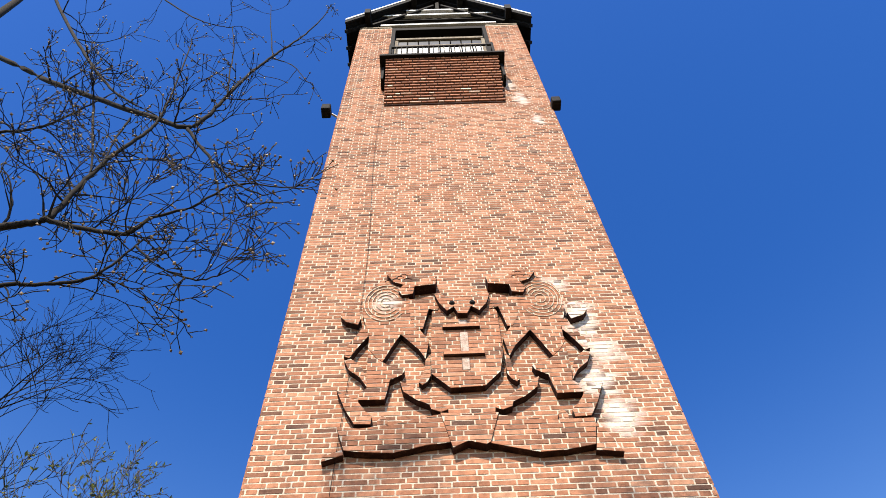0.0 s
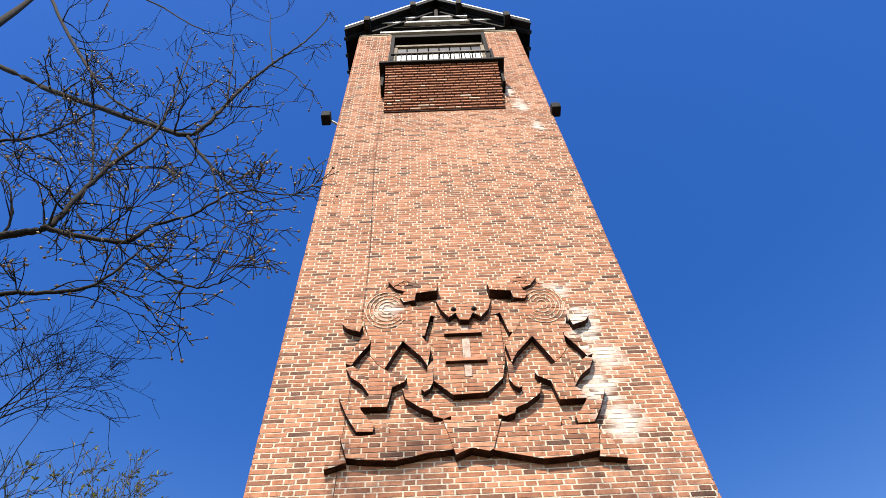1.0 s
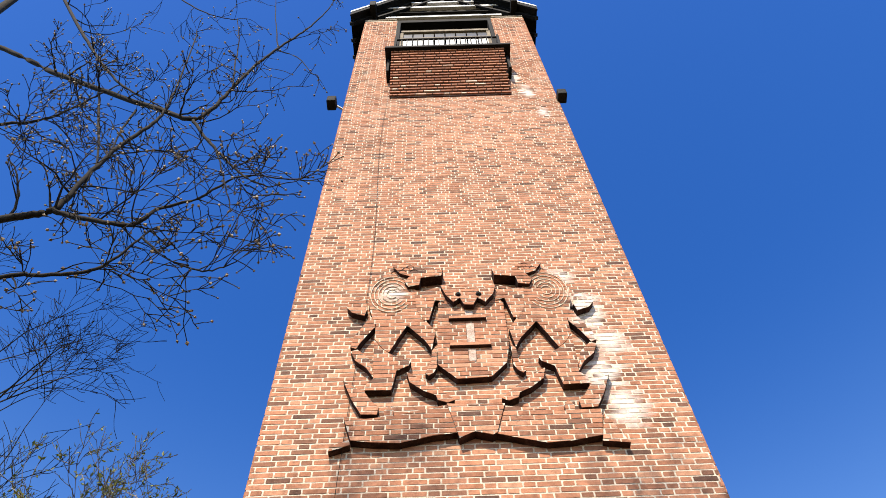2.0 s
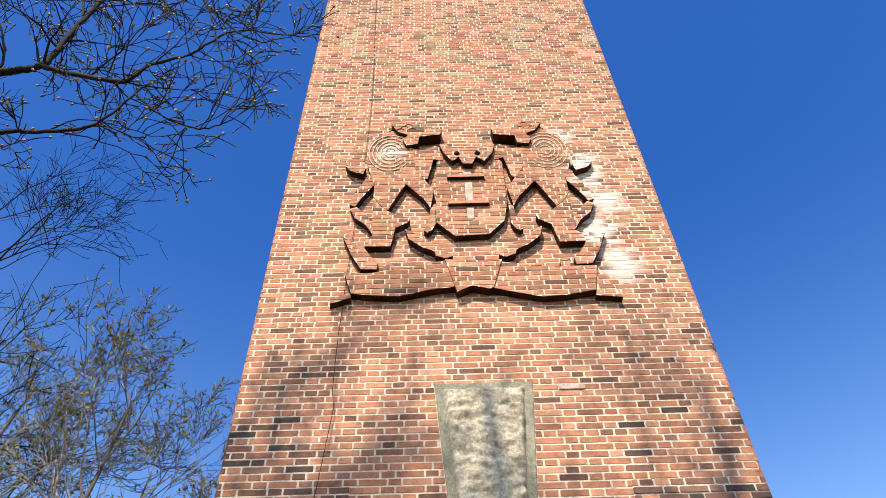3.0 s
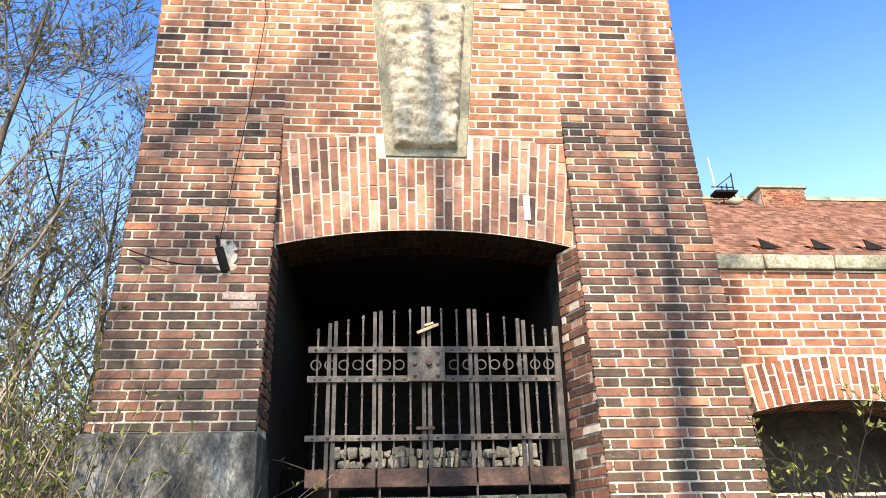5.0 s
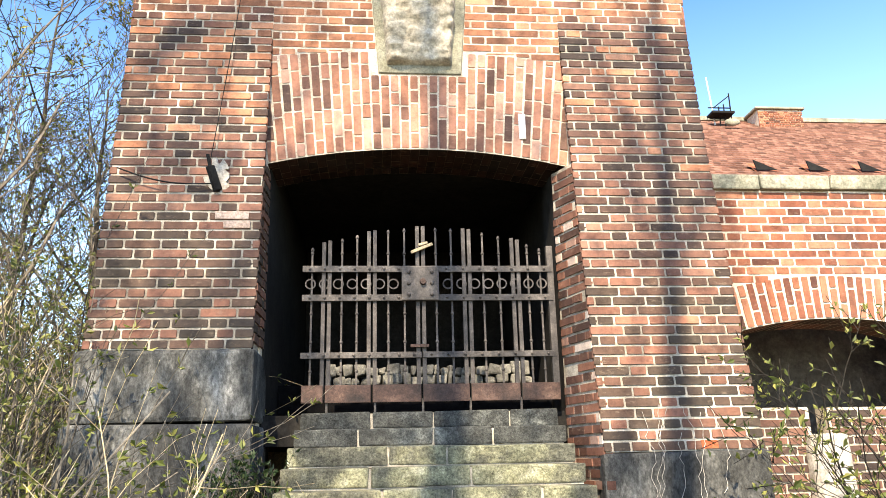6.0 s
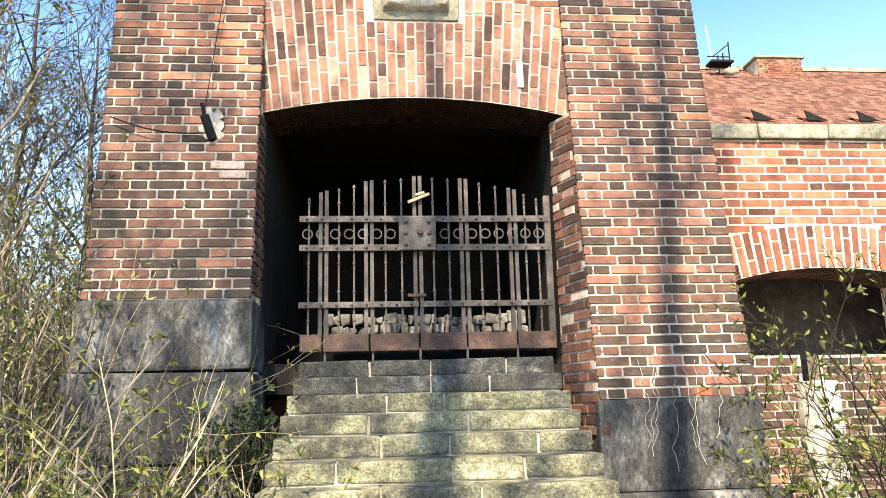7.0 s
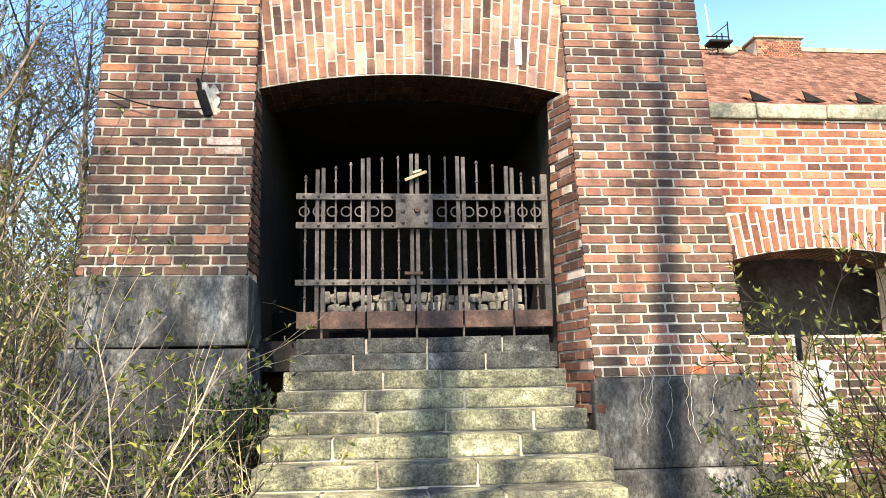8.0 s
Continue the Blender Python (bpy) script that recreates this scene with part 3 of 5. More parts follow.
# ---------------------------------------------------------------- stone plaque
plaque = tagged(empty("stone_plaque"), "blank rough-hewn sandstone slab in a grey cement bed", "plaque")
a0, b0 = plaque_edge(PLQ_B)
a1, b1 = plaque_edge(PLQ_T)
part("cement_border", prism_bm([(a0, PLQ_B), (b0, PLQ_B), (b1, PLQ_T), (a1, PLQ_T)], -0.012, 0.03, 0.006), M_CEMENT, plaque)
sv, sfc = [], []
NX, NZ = 44, 84
for j in range(NZ + 1):
    k = j / NZ
    z = PLQ_B + 0.075 + (PLQ_T - PLQ_B - 0.16) * k
    ea, eb = plaque_edge(z)
    ea, eb = ea + 0.075 + 0.012 * noise.noise((0, 0, z * 9)), eb - 0.085 + 0.012 * noise.noise((5, 0, z * 9))
    for i in range(NX + 1):
        u = i / NX
        x = ea + (eb - ea) * u
        edge = min(u, 1 - u, k * 2, (1 - k) * 2)
        rise = min(1, edge / 0.05)
        nz = noise.noise((x * 7, 0, z * 9)) * 0.5 + noise.noise((x * 14, 3, z * 14)) * 0.3 + abs(noise.noise((x * 9, 7, z * 20))) * 0.4
        sv.append((x + 0.006 * noise.noise((x * 20, 1, z * 20)), -0.013 - rise ** 0.6 * (0.05 + 0.062 * nz + 0.04 * abs(noise.noise((x * 3, 11, z * 7)))), z))
for j in range(NZ):
    for i in range(NX):
        q = j * (NX + 1) + i
        sfc.append((q, q + 1, q + NX + 2, q + NX + 1))
mesh_ob("slab", sv, sfc, M_PLAQUE, plaque, True)

# ---------------------------------------------------------------- brick relief on the wall
relief = tagged(empty("wall_relief"), "brick relief of two upright beasts beside a shield above a ribbon", "relief")
AXIS = 0.022


def clip_rect(poly, x0, x1, z0, z1):
    """The piece of an outline that lies in a rectangle."""
    def cut(pts, inside, meet):
        out = []
        for p, q in zip(pts, pts[1:] + pts[:1]):
            if inside(p):
                out.append(p)
            if inside(p) != inside(q):
                out.append(meet(p, q))
        return out
    at_x = lambda v: lambda p, q: (v, p[1] + (q[1] - p[1]) * (v - p[0]) / (q[0] - p[0]))
    at_z = lambda v: lambda p, q: (p[0] + (q[0] - p[0]) * (v - p[1]) / (q[1] - p[1]), v)
    for inside, meet in ((lambda p: p[0] >= x0, at_x(x0)), (lambda p: p[0] <= x1, at_x(x1)), (lambda p: p[1] >= z0, at_z(z0)), (lambda p: p[1] <= z1, at_z(z1))):
        if poly:
            poly = cut(poly, inside, meet)
    return poly


def area(p):
    return sum(a[0] * b[1] - b[0] * a[1] for a, b in zip(p, p[1:] + p[:1])) / 2


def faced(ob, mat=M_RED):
    """Gives the front of a carved piece the colour of the sunlit brick; its sides keep the painted shade."""
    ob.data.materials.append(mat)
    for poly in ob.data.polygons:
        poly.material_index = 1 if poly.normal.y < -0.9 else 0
    return ob


def raised(name, outline, depth, flip=False, dz=0.0):
    """A raised field of brickwork: a slab of mortar with the courses of the wall running on over it."""
    if flip:
        outline = [(2 * AXIS - x, z + dz) for x, z in outline][::-1]
    if area(outline) < 0:
        outline = outline[::-1]
    depth *= 1.5
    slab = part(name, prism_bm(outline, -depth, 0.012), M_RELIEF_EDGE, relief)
    # mortar on the front only; sides and underside stay in painted shade
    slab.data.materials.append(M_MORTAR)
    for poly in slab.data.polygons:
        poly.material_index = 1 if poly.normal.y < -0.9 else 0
    sp = Soup()
    zs = [p[1] for p in outline]
    xs = [p[0] for p in outline]
    i0 = int((min(zs) - 4.3) / C)
    for i in range(i0, int((max(zs) - 4.3) / C) + 1):
        z0 = 4.3 + i * C
        for a, b in bond(-HW, HW, i, int(-HW * 10)):
            if b < min(xs) or a > max(xs):
                continue
            piece = clip_rect(list(outline), a, b, z0, z0 + C - J)
            if len(piece) < 3 or abs(area(piece)) < 0.0006:
                continue
            q = len(sp.v)
            o = random.uniform(0.003, 0.008)
            k = len(piece)
            sp.v += [(x, -depth - o, z) for x, z in piece] + [(x, -depth + 0.004, z) for x, z in piece]
            sp.f.append(tuple(range(q, q + k)))
            for t in range(k):
                sp.f.append((q + t, q + k + t, q + k + (t + 1) % k, q + (t + 1) % k))
    sp.make("relief_bricks", M_RED, slab)
    return slab


# near-black brick for relief sides: the underside shade is put into the colour
M_RELIEF_EDGE = blotched("shade_dark_brick", [(0.3, (0.018, 0.008, 0.006)), (0.5, (0.04, 0.017, 0.012)), (0.75, (0.10, 0.05, 0.034))], 9, 0.95, fine=70, space="World")
BEAST = {
    "beast_torso": (0.062, [(-0.92, 10.74), (-1.08, 10.7), (-1.23, 10.49), (-1.32, 10.21), (-1.32, 9.93), (-1.26, 9.65), (-1.2, 9.48), (-1.2, 9.18), (-1.1, 9.0), (-1.01, 8.91), (-0.91, 9.18), (-0.8, 9.44), (-0.57, 9.12), (-0.49, 8.94), (-0.44, 9.3), (-0.55, 9.5), (-0.6, 9.75), (-0.7, 10.21), (-0.74, 10.42), (-0.83, 10.68)]),
    "beast_head": (0.10, [(-1.02, 10.75), (-0.88, 10.86), (-0.7, 10.76), (-0.56, 10.63), (-0.32, 10.67), (-0.34, 10.49), (-0.63, 10.44), (-0.65, 10.27), (-0.8, 10.24), (-0.85, 10.36), (-0.78, 10.49), (-0.92, 10.57)]),
    "beast_arm": (0.066, [(-0.72, 10.2), (-0.57, 10.19), (-0.41, 10.28), (-0.28, 10.17), (-0.32, 9.92), (-0.44, 9.97), (-0.52, 9.53), (-0.59, 9.53), (-0.68, 9.76)]),
    "beast_tail_tip": (0.06, [(-1.6, 10.0), (-1.5, 10.07), (-1.37, 10.03), (-1.33, 9.83), (-1.36, 9.68), (-1.53, 9.76), (-1.6, 9.87)]),
    "beast_tail": (0.06, [(-1.28, 9.67), (-1.21, 9.55), (-1.21, 9.43), (-1.33, 9.21), (-1.42, 9.0), (-1.49, 9.04), (-1.46, 9.24), (-1.33, 9.53)]),
    "beast_tail_root": (0.055, [(-1.48, 8.97), (-1.4, 9.0), (-1.25, 8.82), (-1.2, 8.62), (-1.18, 8.48), (-1.27, 8.65), (-1.41, 8.79)]),
    "beast_thigh": (0.06, [(-1.2, 9.17), (-1.1, 8.99), (-1.01, 8.9), (-0.94, 8.84), (-0.74, 8.74), (-0.77, 8.66), (-0.91, 8.57), (-0.93, 8.41), (-0.96, 8.24), (-1.26, 8.25), (-1.25, 8.36), (-1.17, 8.45), (-1.19, 8.67)]),
    "beast_foot": (0.055, [(-1.52, 8.43), (-1.43, 8.35), (-1.27, 8.24), (-1.17, 8.07), (-1.09, 7.98), (-1.1, 7.86), (-1.28, 7.87), (-1.4, 8.11)]),
    "beast_paw": (0.055, [(-1.03, 7.91), (-0.97, 7.99), (-0.92, 7.92), (-0.92, 7.8), (-1.02, 7.81)]),
    "beast_hind_leg": (0.062, [(-0.79, 8.54), (-0.61, 8.4), (-0.44, 8.25), (-0.33, 8.15), (-0.24, 8.04), (-0.32, 8.0), (-0.43, 8.05), (-0.45, 8.13), (-0.59, 8.21), (-0.75, 8.36)]),
    "beast_shin": (0.05, [(-0.49, 8.93), (-0.43, 9.04), (-0.43, 8.64), (-0.47, 8.54), (-0.53, 8.48), (-0.57, 8.53), (-0.5, 8.75)]),
}
for nm, (dep, outl) in BEAST.items():
    raised(nm, outl, dep)
    raised(nm, outl, dep + 0.002, True, -0.03 if nm in ("beast_tail_tip", "beast_head") else 0.0)
raised("shield", [(-0.4, 9.9), (-0.3, 10.12), (0.0, 10.14), (0.34, 10.1), (0.46, 9.88), (0.46, 9.02), (0.4, 8.67), (0.2, 8.42), (-0.2, 8.4), (-0.42, 8.66), (-0.42, 9.04)], 0.058)
raised("ribbon", [(-1.46, 7.82), (-1.22, 7.79), (-0.91, 7.82), (-0.33, 7.97), (-0.2, 7.55), (-0.49, 7.51), (-0.84, 7.42), (-1.13, 7.44), (-1.36, 7.48)], 0.06)
raised("ribbon", [(0.31, 7.93), (0.9, 7.82), (1.36, 7.83), (1.29, 7.44), (0.97, 7.38), (0.71, 7.36), (0.45, 7.43), (0.19, 7.51)], 0.06)
raised("ribbon_fold", [(-0.33, 7.97), (-0.02, 7.94), (0.31, 7.95), (0.19, 7.51), (0.14, 7.48), (-0.04, 7.54), (-0.21, 7.45)], 0.072)
raised("ribbon_end", [(-1.38, 7.5), (-1.36, 7.42), (-1.58, 7.34), (-1.57, 7.40)], 0.055)
raised("ribbon_end", [(1.37, 7.79), (1.56, 7.33), (1.28, 7.37)], 0.055)
# double cross below an ox head
for x0, x1, z0, z1, d in ((-0.05, 0.045, 8.7, 8.93, 0.07), (-0.055, 0.05, 9.03, 9.44, 0.07), (-0.06, 0.05, 9.57, 9.70, 0.07), (-0.27, 0.21, 9.5, 9.56, 0.10), (-0.27, 0.235, 8.95, 9.01, 0.10)):
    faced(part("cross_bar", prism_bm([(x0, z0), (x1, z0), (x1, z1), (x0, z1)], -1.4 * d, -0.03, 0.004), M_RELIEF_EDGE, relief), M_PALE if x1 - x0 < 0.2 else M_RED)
raised("ox_head", [(-0.36, 10.2), (-0.28, 10.22), (-0.2, 10.13), (0.22, 10.12), (0.3, 10.2), (0.38, 10.18), (0.33, 9.97), (0.22, 9.8), (0.12, 9.9), (0.06, 9.74), (-0.06, 9.75), (-0.11, 9.9), (-0.2, 9.81), (-0.3, 9.99)], 0.115)
for ex in (-0.13, 0.14):
    bm = bmesh.new()
    bmesh.ops.create_uvsphere(bm, u_segments=10, v_segments=6, radius=0.04, matrix=pose(ex, -0.172, 9.97))
    part("eye", bm, M_BLACK, relief)
# pale joint lines of the curled manes, and the dark locks of the heads in the shade-dark brick
for cx, cz, sg in ((-1.02, 10.14, 1), (2 * AXIS + 1.02, 10.12, -1)):
    for q, rr in enumerate((0.07, 0.125, 0.18, 0.235, 0.285)):
        sp = Soup()
        pts = [Vector((cx + sg * rr * math.cos(t), -0.106, cz + 1.45 * rr * math.sin(t))) for t in np.linspace(0.5 - 0.05 * q, 5.6, 26)]
        sp.tube(pts, [0.007] * len(pts), 4)
        sp.make("mane_line", M_MORTAR, relief)
    for q in range(6):
        sp = Soup()
        ox, oz = cx + sg * (0.02 + 0.055 * q), cz + 0.58 + 0.06 * math.sin(q * 2.1)
        pts = [Vector((ox + sg * 0.05 * math.cos(t), -0.098 if q < 2 else -0.155, oz - 0.07 + 0.05 * math.sin(t))) for t in np.linspace(0.2, 3.0, 7)]
        sp.tube(pts, [0.008] * len(pts), 4)
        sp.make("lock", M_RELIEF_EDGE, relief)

# pale replaced bricks and the ragged plaster spot
for x, z, w, h, d in ((0.85, 6.213, 0.25, 0.066, 0.008), (-1.43, 3.285, 0.25, 0.062, 0.0), (-1.39, 3.21, 0.2, 0.06, 0.0)):
    yy = swell(z - h / 2) - 0.008 if z < KINK else -0.012
    part("pale_brick", box_bm(x - w / 2, x + w / 2, yy, yy + 0.05, z - h / 2, z + h / 2, 0.006, 0.003), M_PALE, tower)
part("pale_brick", box_bm(0.825, 0.885, -0.011, 0.03, 4.02, 4.25, 0.005, 0.003), M_WHITE, tower)

part("orange_brick", box_bm(1.91, 2.03, swell(1.55) - 0.006, swell(1.55) + 0.05, RBASE + 0.01, RBASE + 0.07, 0.004), M_ORANGE, tower)
roots = tagged(empty("dried_roots"), "pale dried ivy roots clinging to the dark base stone", "roots")
random.seed(5)
for k in range(7):
    sp = Soup()
    x, z = 1.5 + 0.09 * k + random.uniform(-0.05, 0.05), 1.62 + random.uniform(-0.1, 0.25)
    pts = []
    for q in range(14):
        pts.append(Vector((x, (swell(max(z, RBASE)) if z > RBASE else YB) - 0.012, z)))
        x += random.uniform(-0.03, 0.028)
        z -= random.uniform(0.03, 0.065)
    sp.tube(pts, [0.002] * len(pts), 4)
    sp.make("root", M_PLASTER, roots)

# ---------------------------------------------------------------- iron gate
gate = tagged(empty("iron_gate", (0, 0, 0)), "closed double-leaf wrought iron gate with rusted kick plates", "gate")
GY = 0.07


def top_line(x):
    return 3.285 - 0.21 * ((x - 0.05) / 1.0) ** 2


def gate_bar(x, w, name="bar", z1=None, knobs=False):
    bm = box_bm(x - w / 2, x + w / 2, GY - w / 2, GY + w / 2, 1.93, z1 or top_line(x), 0.002)
    ob = part(name, bm, M_IRON, gate)
    if knobs:
        for z in (top_line(x) - 0.03, 3.06, 2.36, 2.14, 2.58):
            kb = bmesh.new()
            bmesh.ops.create_uvsphere(kb, u_segments=8, v_segments=6, radius=w * 0.95, matrix=pose(x, GY, z))
            part("knob", kb, M_IRON, ob)


stiles = (-0.735, -0.385, -0.005, 0.362, 0.752)
for x in stiles:
    gate_bar(x - 0.024, 0.03, "stile")
    gate_bar(x + 0.022, 0.03, "stile")
edges_x = (-1.02, *stiles, 1.05)
for a, b in zip(edges_x, edges_x[1:]):
    for k in ((1, 2) if a > -1.0 and b < 1.0 else ((1,) if a < -1 else (1, 2))):
        x = a + (b - a) * (k / 3 if a > -1.0 else 0.6)
        gate_bar(x, 0.015, "bar", top_line(x) - 0.01, True)
gate_bar(1.03, 0.05, "post", 3.12)
for z, h in ((2.929, 0.05), (2.70, 0.05), (2.257, 0.045)):
    for x0, x1 in ((-0.92, -0.006), (0.006, 1.04)):
        part("rail", box_bm(x0, x1, GY - 0.032, GY - 0.018, z - h / 2, z + h / 2, 0.003), M_IRON, gate)
        for k in range(8):
            xx = x0 + (x1 - x0) * (k + 0.5) / 8
            kb = bmesh.new()
            bmesh.ops.create_uvsphere(kb, u_segments=8, v_segments=4, radius=0.012, matrix=pose(xx, GY - 0.034, z))
            part("rivet", kb, M_IRON, gate)
plate_x = (-0.915, -0.74, -0.385, -0.005, 0.362, 0.752, 1.06)
for a, b in zip(plate_x, plate_x[1:]):
    part("kick_plate", box_bm(a + 0.008, b - 0.008, GY - 0.03, GY - 0.015, 1.905, 2.035, 0.003), M_RUST, gate)
for x in (-0.72, -0.36, 0.0, 0.36, 0.75):
    part("foot_rod", box_bm(x - 0.008, x + 0.008, GY - 0.01, GY + 0.006, FLOOR - 0.005, 1.93), M_IRON, gate)
for k in range(18):
    x = -0.86 + k * 0.107
    if abs(x) < 0.16:
        continue
    bm = bmesh.new()
    ro, ri = 0.042, 0.032
    va = [[bm.verts.new((x + r * math.cos(t), GY + dy, 2.815 + r * math.sin(t))) for t in np.linspace(0, 2 * math.pi, 16, endpoint=False)] for r, dy in ((ro, -0.006), (ro, 0.006), (ri, 0.006), (ri, -0.006))]
    for q in range(4):
        for t in range(16):
            bm.faces.new((va[q][t], va[q][(t + 1) % 16], va[(q + 1) % 4][(t + 1) % 16], va[(q + 1) % 4][t]))
    bmesh.ops.recalc_face_normals(bm, faces=bm.faces)
    part("ring", bm, M_IRON, gate)
lock = part("lock_plate", box_bm(-0.155, 0.135, GY - 0.055, GY - 0.034, 2.675, 2.945, 0.006), M_IRON, gate, "square riveted lock plate")
for dx in (-0.1, 0.08):
    for dz in (2.72, 2.81, 2.9):
        kb = bmesh.new()
        bmesh.ops.create_uvsphere(kb, u_segments=8, v_segments=4, radius=0.017, matrix=pose(dx, GY - 0.057, dz))
        part("rivet", kb, M_IRON, lock)
kb = bmesh.new()
bmesh.ops.create_cone(kb, cap_ends=True, segments=14, radius1=0.028, radius2=0.022, depth=0.03, matrix=pose(0.01, GY - 0.065, 2.82, 90))
part("keyhole_boss", kb, M_RUST, lock)
part("tie_bar", bar_bm((-0.08, GY - 0.04, 3.06), (0.09, GY - 0.04, 3.13), 0.022), M_STEM, gate, "pale wooden stick wedged between the bars")
part("tie_bar", bar_bm((-0.02, GY - 0.045, 3.12), (0.05, GY - 0.045, 3.14), 0.018), M_STEM, gate)
part("bolt", bar_bm((-0.09, GY - 0.03, 2.325), (0.05, GY - 0.03, 2.325), 0.022), M_RUST, gate)

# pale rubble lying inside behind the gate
# low wall added to carry the rubble, coloured as if in deep shade
part("ledge", box_bm(-1.19, 1.19, 0.96, 1.4, FLOOR - 0.008, 2.12), M_LEDGE_SHADE, gateway)
rubble = tagged(empty("rubble_row"), "row of pale broken stones lying on a dark ledge", "rubble")
random.seed(8)
for row in range(2):
    x = -0.8
    while x < 1.0:
        w = random.uniform(0.05, 0.13)
        hgt = random.uniform(0.06, 0.11)
        z = 2.121 + 0.085 * row
        bm = box_bm(x, x + w - 0.006, 1.0 + random.uniform(0, 0.06), 1.2, z, z + hgt, 0.018, 0.016)
        part("stone", bm, M_RUBBLE, rubble)
        x += w

# ---------------------------------------------------------------- balcony and belfry opening
balcony = tagged(empty("balcony"), "corbelled brick balcony with a stone cap and iron railing", "balcony")
NC, BZ, CH = 17, 18.02, 0.116
kit_r = brick_set(brick_material("red_brick_single", [(0.0, (0.27, 0.115, 0.07)), (0.6, (0.36, 0.155, 0.09)), (0.93, (0.42, 0.20, 0.12)), (1.0, (0.62, 0.5, 0.4))], per_object=True))
for i in range(NC):
    y = -0.06 - 0.027 * i
    z0 = BZ + i * CH
    # recessed beds take the near-black brick, so the shade lines are painted
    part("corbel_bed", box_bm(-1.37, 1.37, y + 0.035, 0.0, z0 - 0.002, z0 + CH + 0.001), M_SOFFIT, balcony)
    for a, b in bond(-1.375, 1.375, i, 5):
        ob = lay(kit_r, balcony, a, b, y, z0 + 0.052, name="corbel_brick")
CAPZ = BZ + NC * CH
part("cap_stone", box_bm(-1.53, 1.53, -0.58, 0.02, CAPZ, CAPZ + 0.12, 0.015), M_DARKWOOD, balcony)
for sx in (-1.45, 1.45):
    part("side_bracket", prism_bm([(sx - 0.03, CAPZ - 0.9), (sx + 0.03, CAPZ - 0.9), (sx + 0.03, CAPZ), (sx - 0.03, CAPZ)], -0.3, 0.0), M_DARKWOOD, balcony)
railing = part("handrail", bar_bm((-1.3, -0.46, CAPZ + 1.05), (1.3, -0.46, CAPZ + 1.05), 0.05), M_BLACK, balcony)
part("lower_rail", bar_bm((-1.3, -0.46, CAPZ + 0.22), (1.3, -0.46, CAPZ + 0.22), 0.035), M_BLACK, balcony)
for k in range(20):
    x = -1.28 + k * 2.56 / 19
    part("baluster", bar_bm((x, -0.46, CAPZ + 0.1), (x, -0.46, CAPZ + 1.05), 0.024), M_BLACK, balcony)
for sx in (-1.3, 1.3):
    part("rail_post", bar_bm((sx, -0.46, CAPZ + 0.1), (sx, -0.46, CAPZ + 1.2), 0.06), M_BLACK, balcony)
    part("side_rail", bar_bm((sx, -0.46, CAPZ + 1.05), (sx, 0.05, CAPZ + 1.05), 0.04), M_BLACK, balcony)

belfry = tagged(empty("belfry_window"), "white-boarded belfry window with timber frame and dirty panes", "window")
# near-black sheet that stands for the shade deep inside the belfry
part("backing", box_bm(-1.74, 1.74, 0.9, 1.0, 20.0, 24.7), M_DARKWOOD, belfry)
for k in range(8):
    x = -1.07 + k * 0.305
    part("white_board", box_bm(x - 0.135, x + 0.135, 0.07, 0.1, 21.6, 22.95, 0.01), M_WHITE, belfry)
    part("pane", box_bm(x - 0.135, x + 0.135, 0.08, 0.1, 23.06, 23.5), M_GLASS, belfry)
part("frame_rail", box_bm(-1.25, 1.25, 0.05, 0.14, 22.97, 23.04, 0.008), M_GREYWOOD, belfry)
part("frame_rail", box_bm(-1.25, 1.25, 0.02, 0.14, 23.52, 23.68, 0.008), M_GREYWOOD, belfry)
for sx in (-1.24, 1.24):
    part("frame_post", box_bm(sx - 0.055, sx + 0.055, 0.04, 0.15, 20.3, 23.52, 0.008), M_GREYWOOD, belfry)
for sx in (-1.34, 1.34):
    part("side_post", box_bm(sx - 0.055, sx + 0.055, -0.02, 0.2, 20.3, 24.5, 0.008), M_DARKWOOD, belfry)
part("lintel", box_bm(-1.4, 1.4, 0.0, 0.5, 24.5, 24.74, 0.01), M_DARKWOOD, belfry)

# ---------------------------------------------------------------- tower roof, an open timber gable
roof = tagged(empty("tower_roof"), "tiled gable roof with dark open timbers and a pale verge", "roof")
EX, EZ, AX_Z, YF, YR = 2.78, 24.62, 28.25, -0.25, BACK + 0.6


def roof_z(x):
    return AX_Z - (AX_Z - EZ) * abs(x) / EX


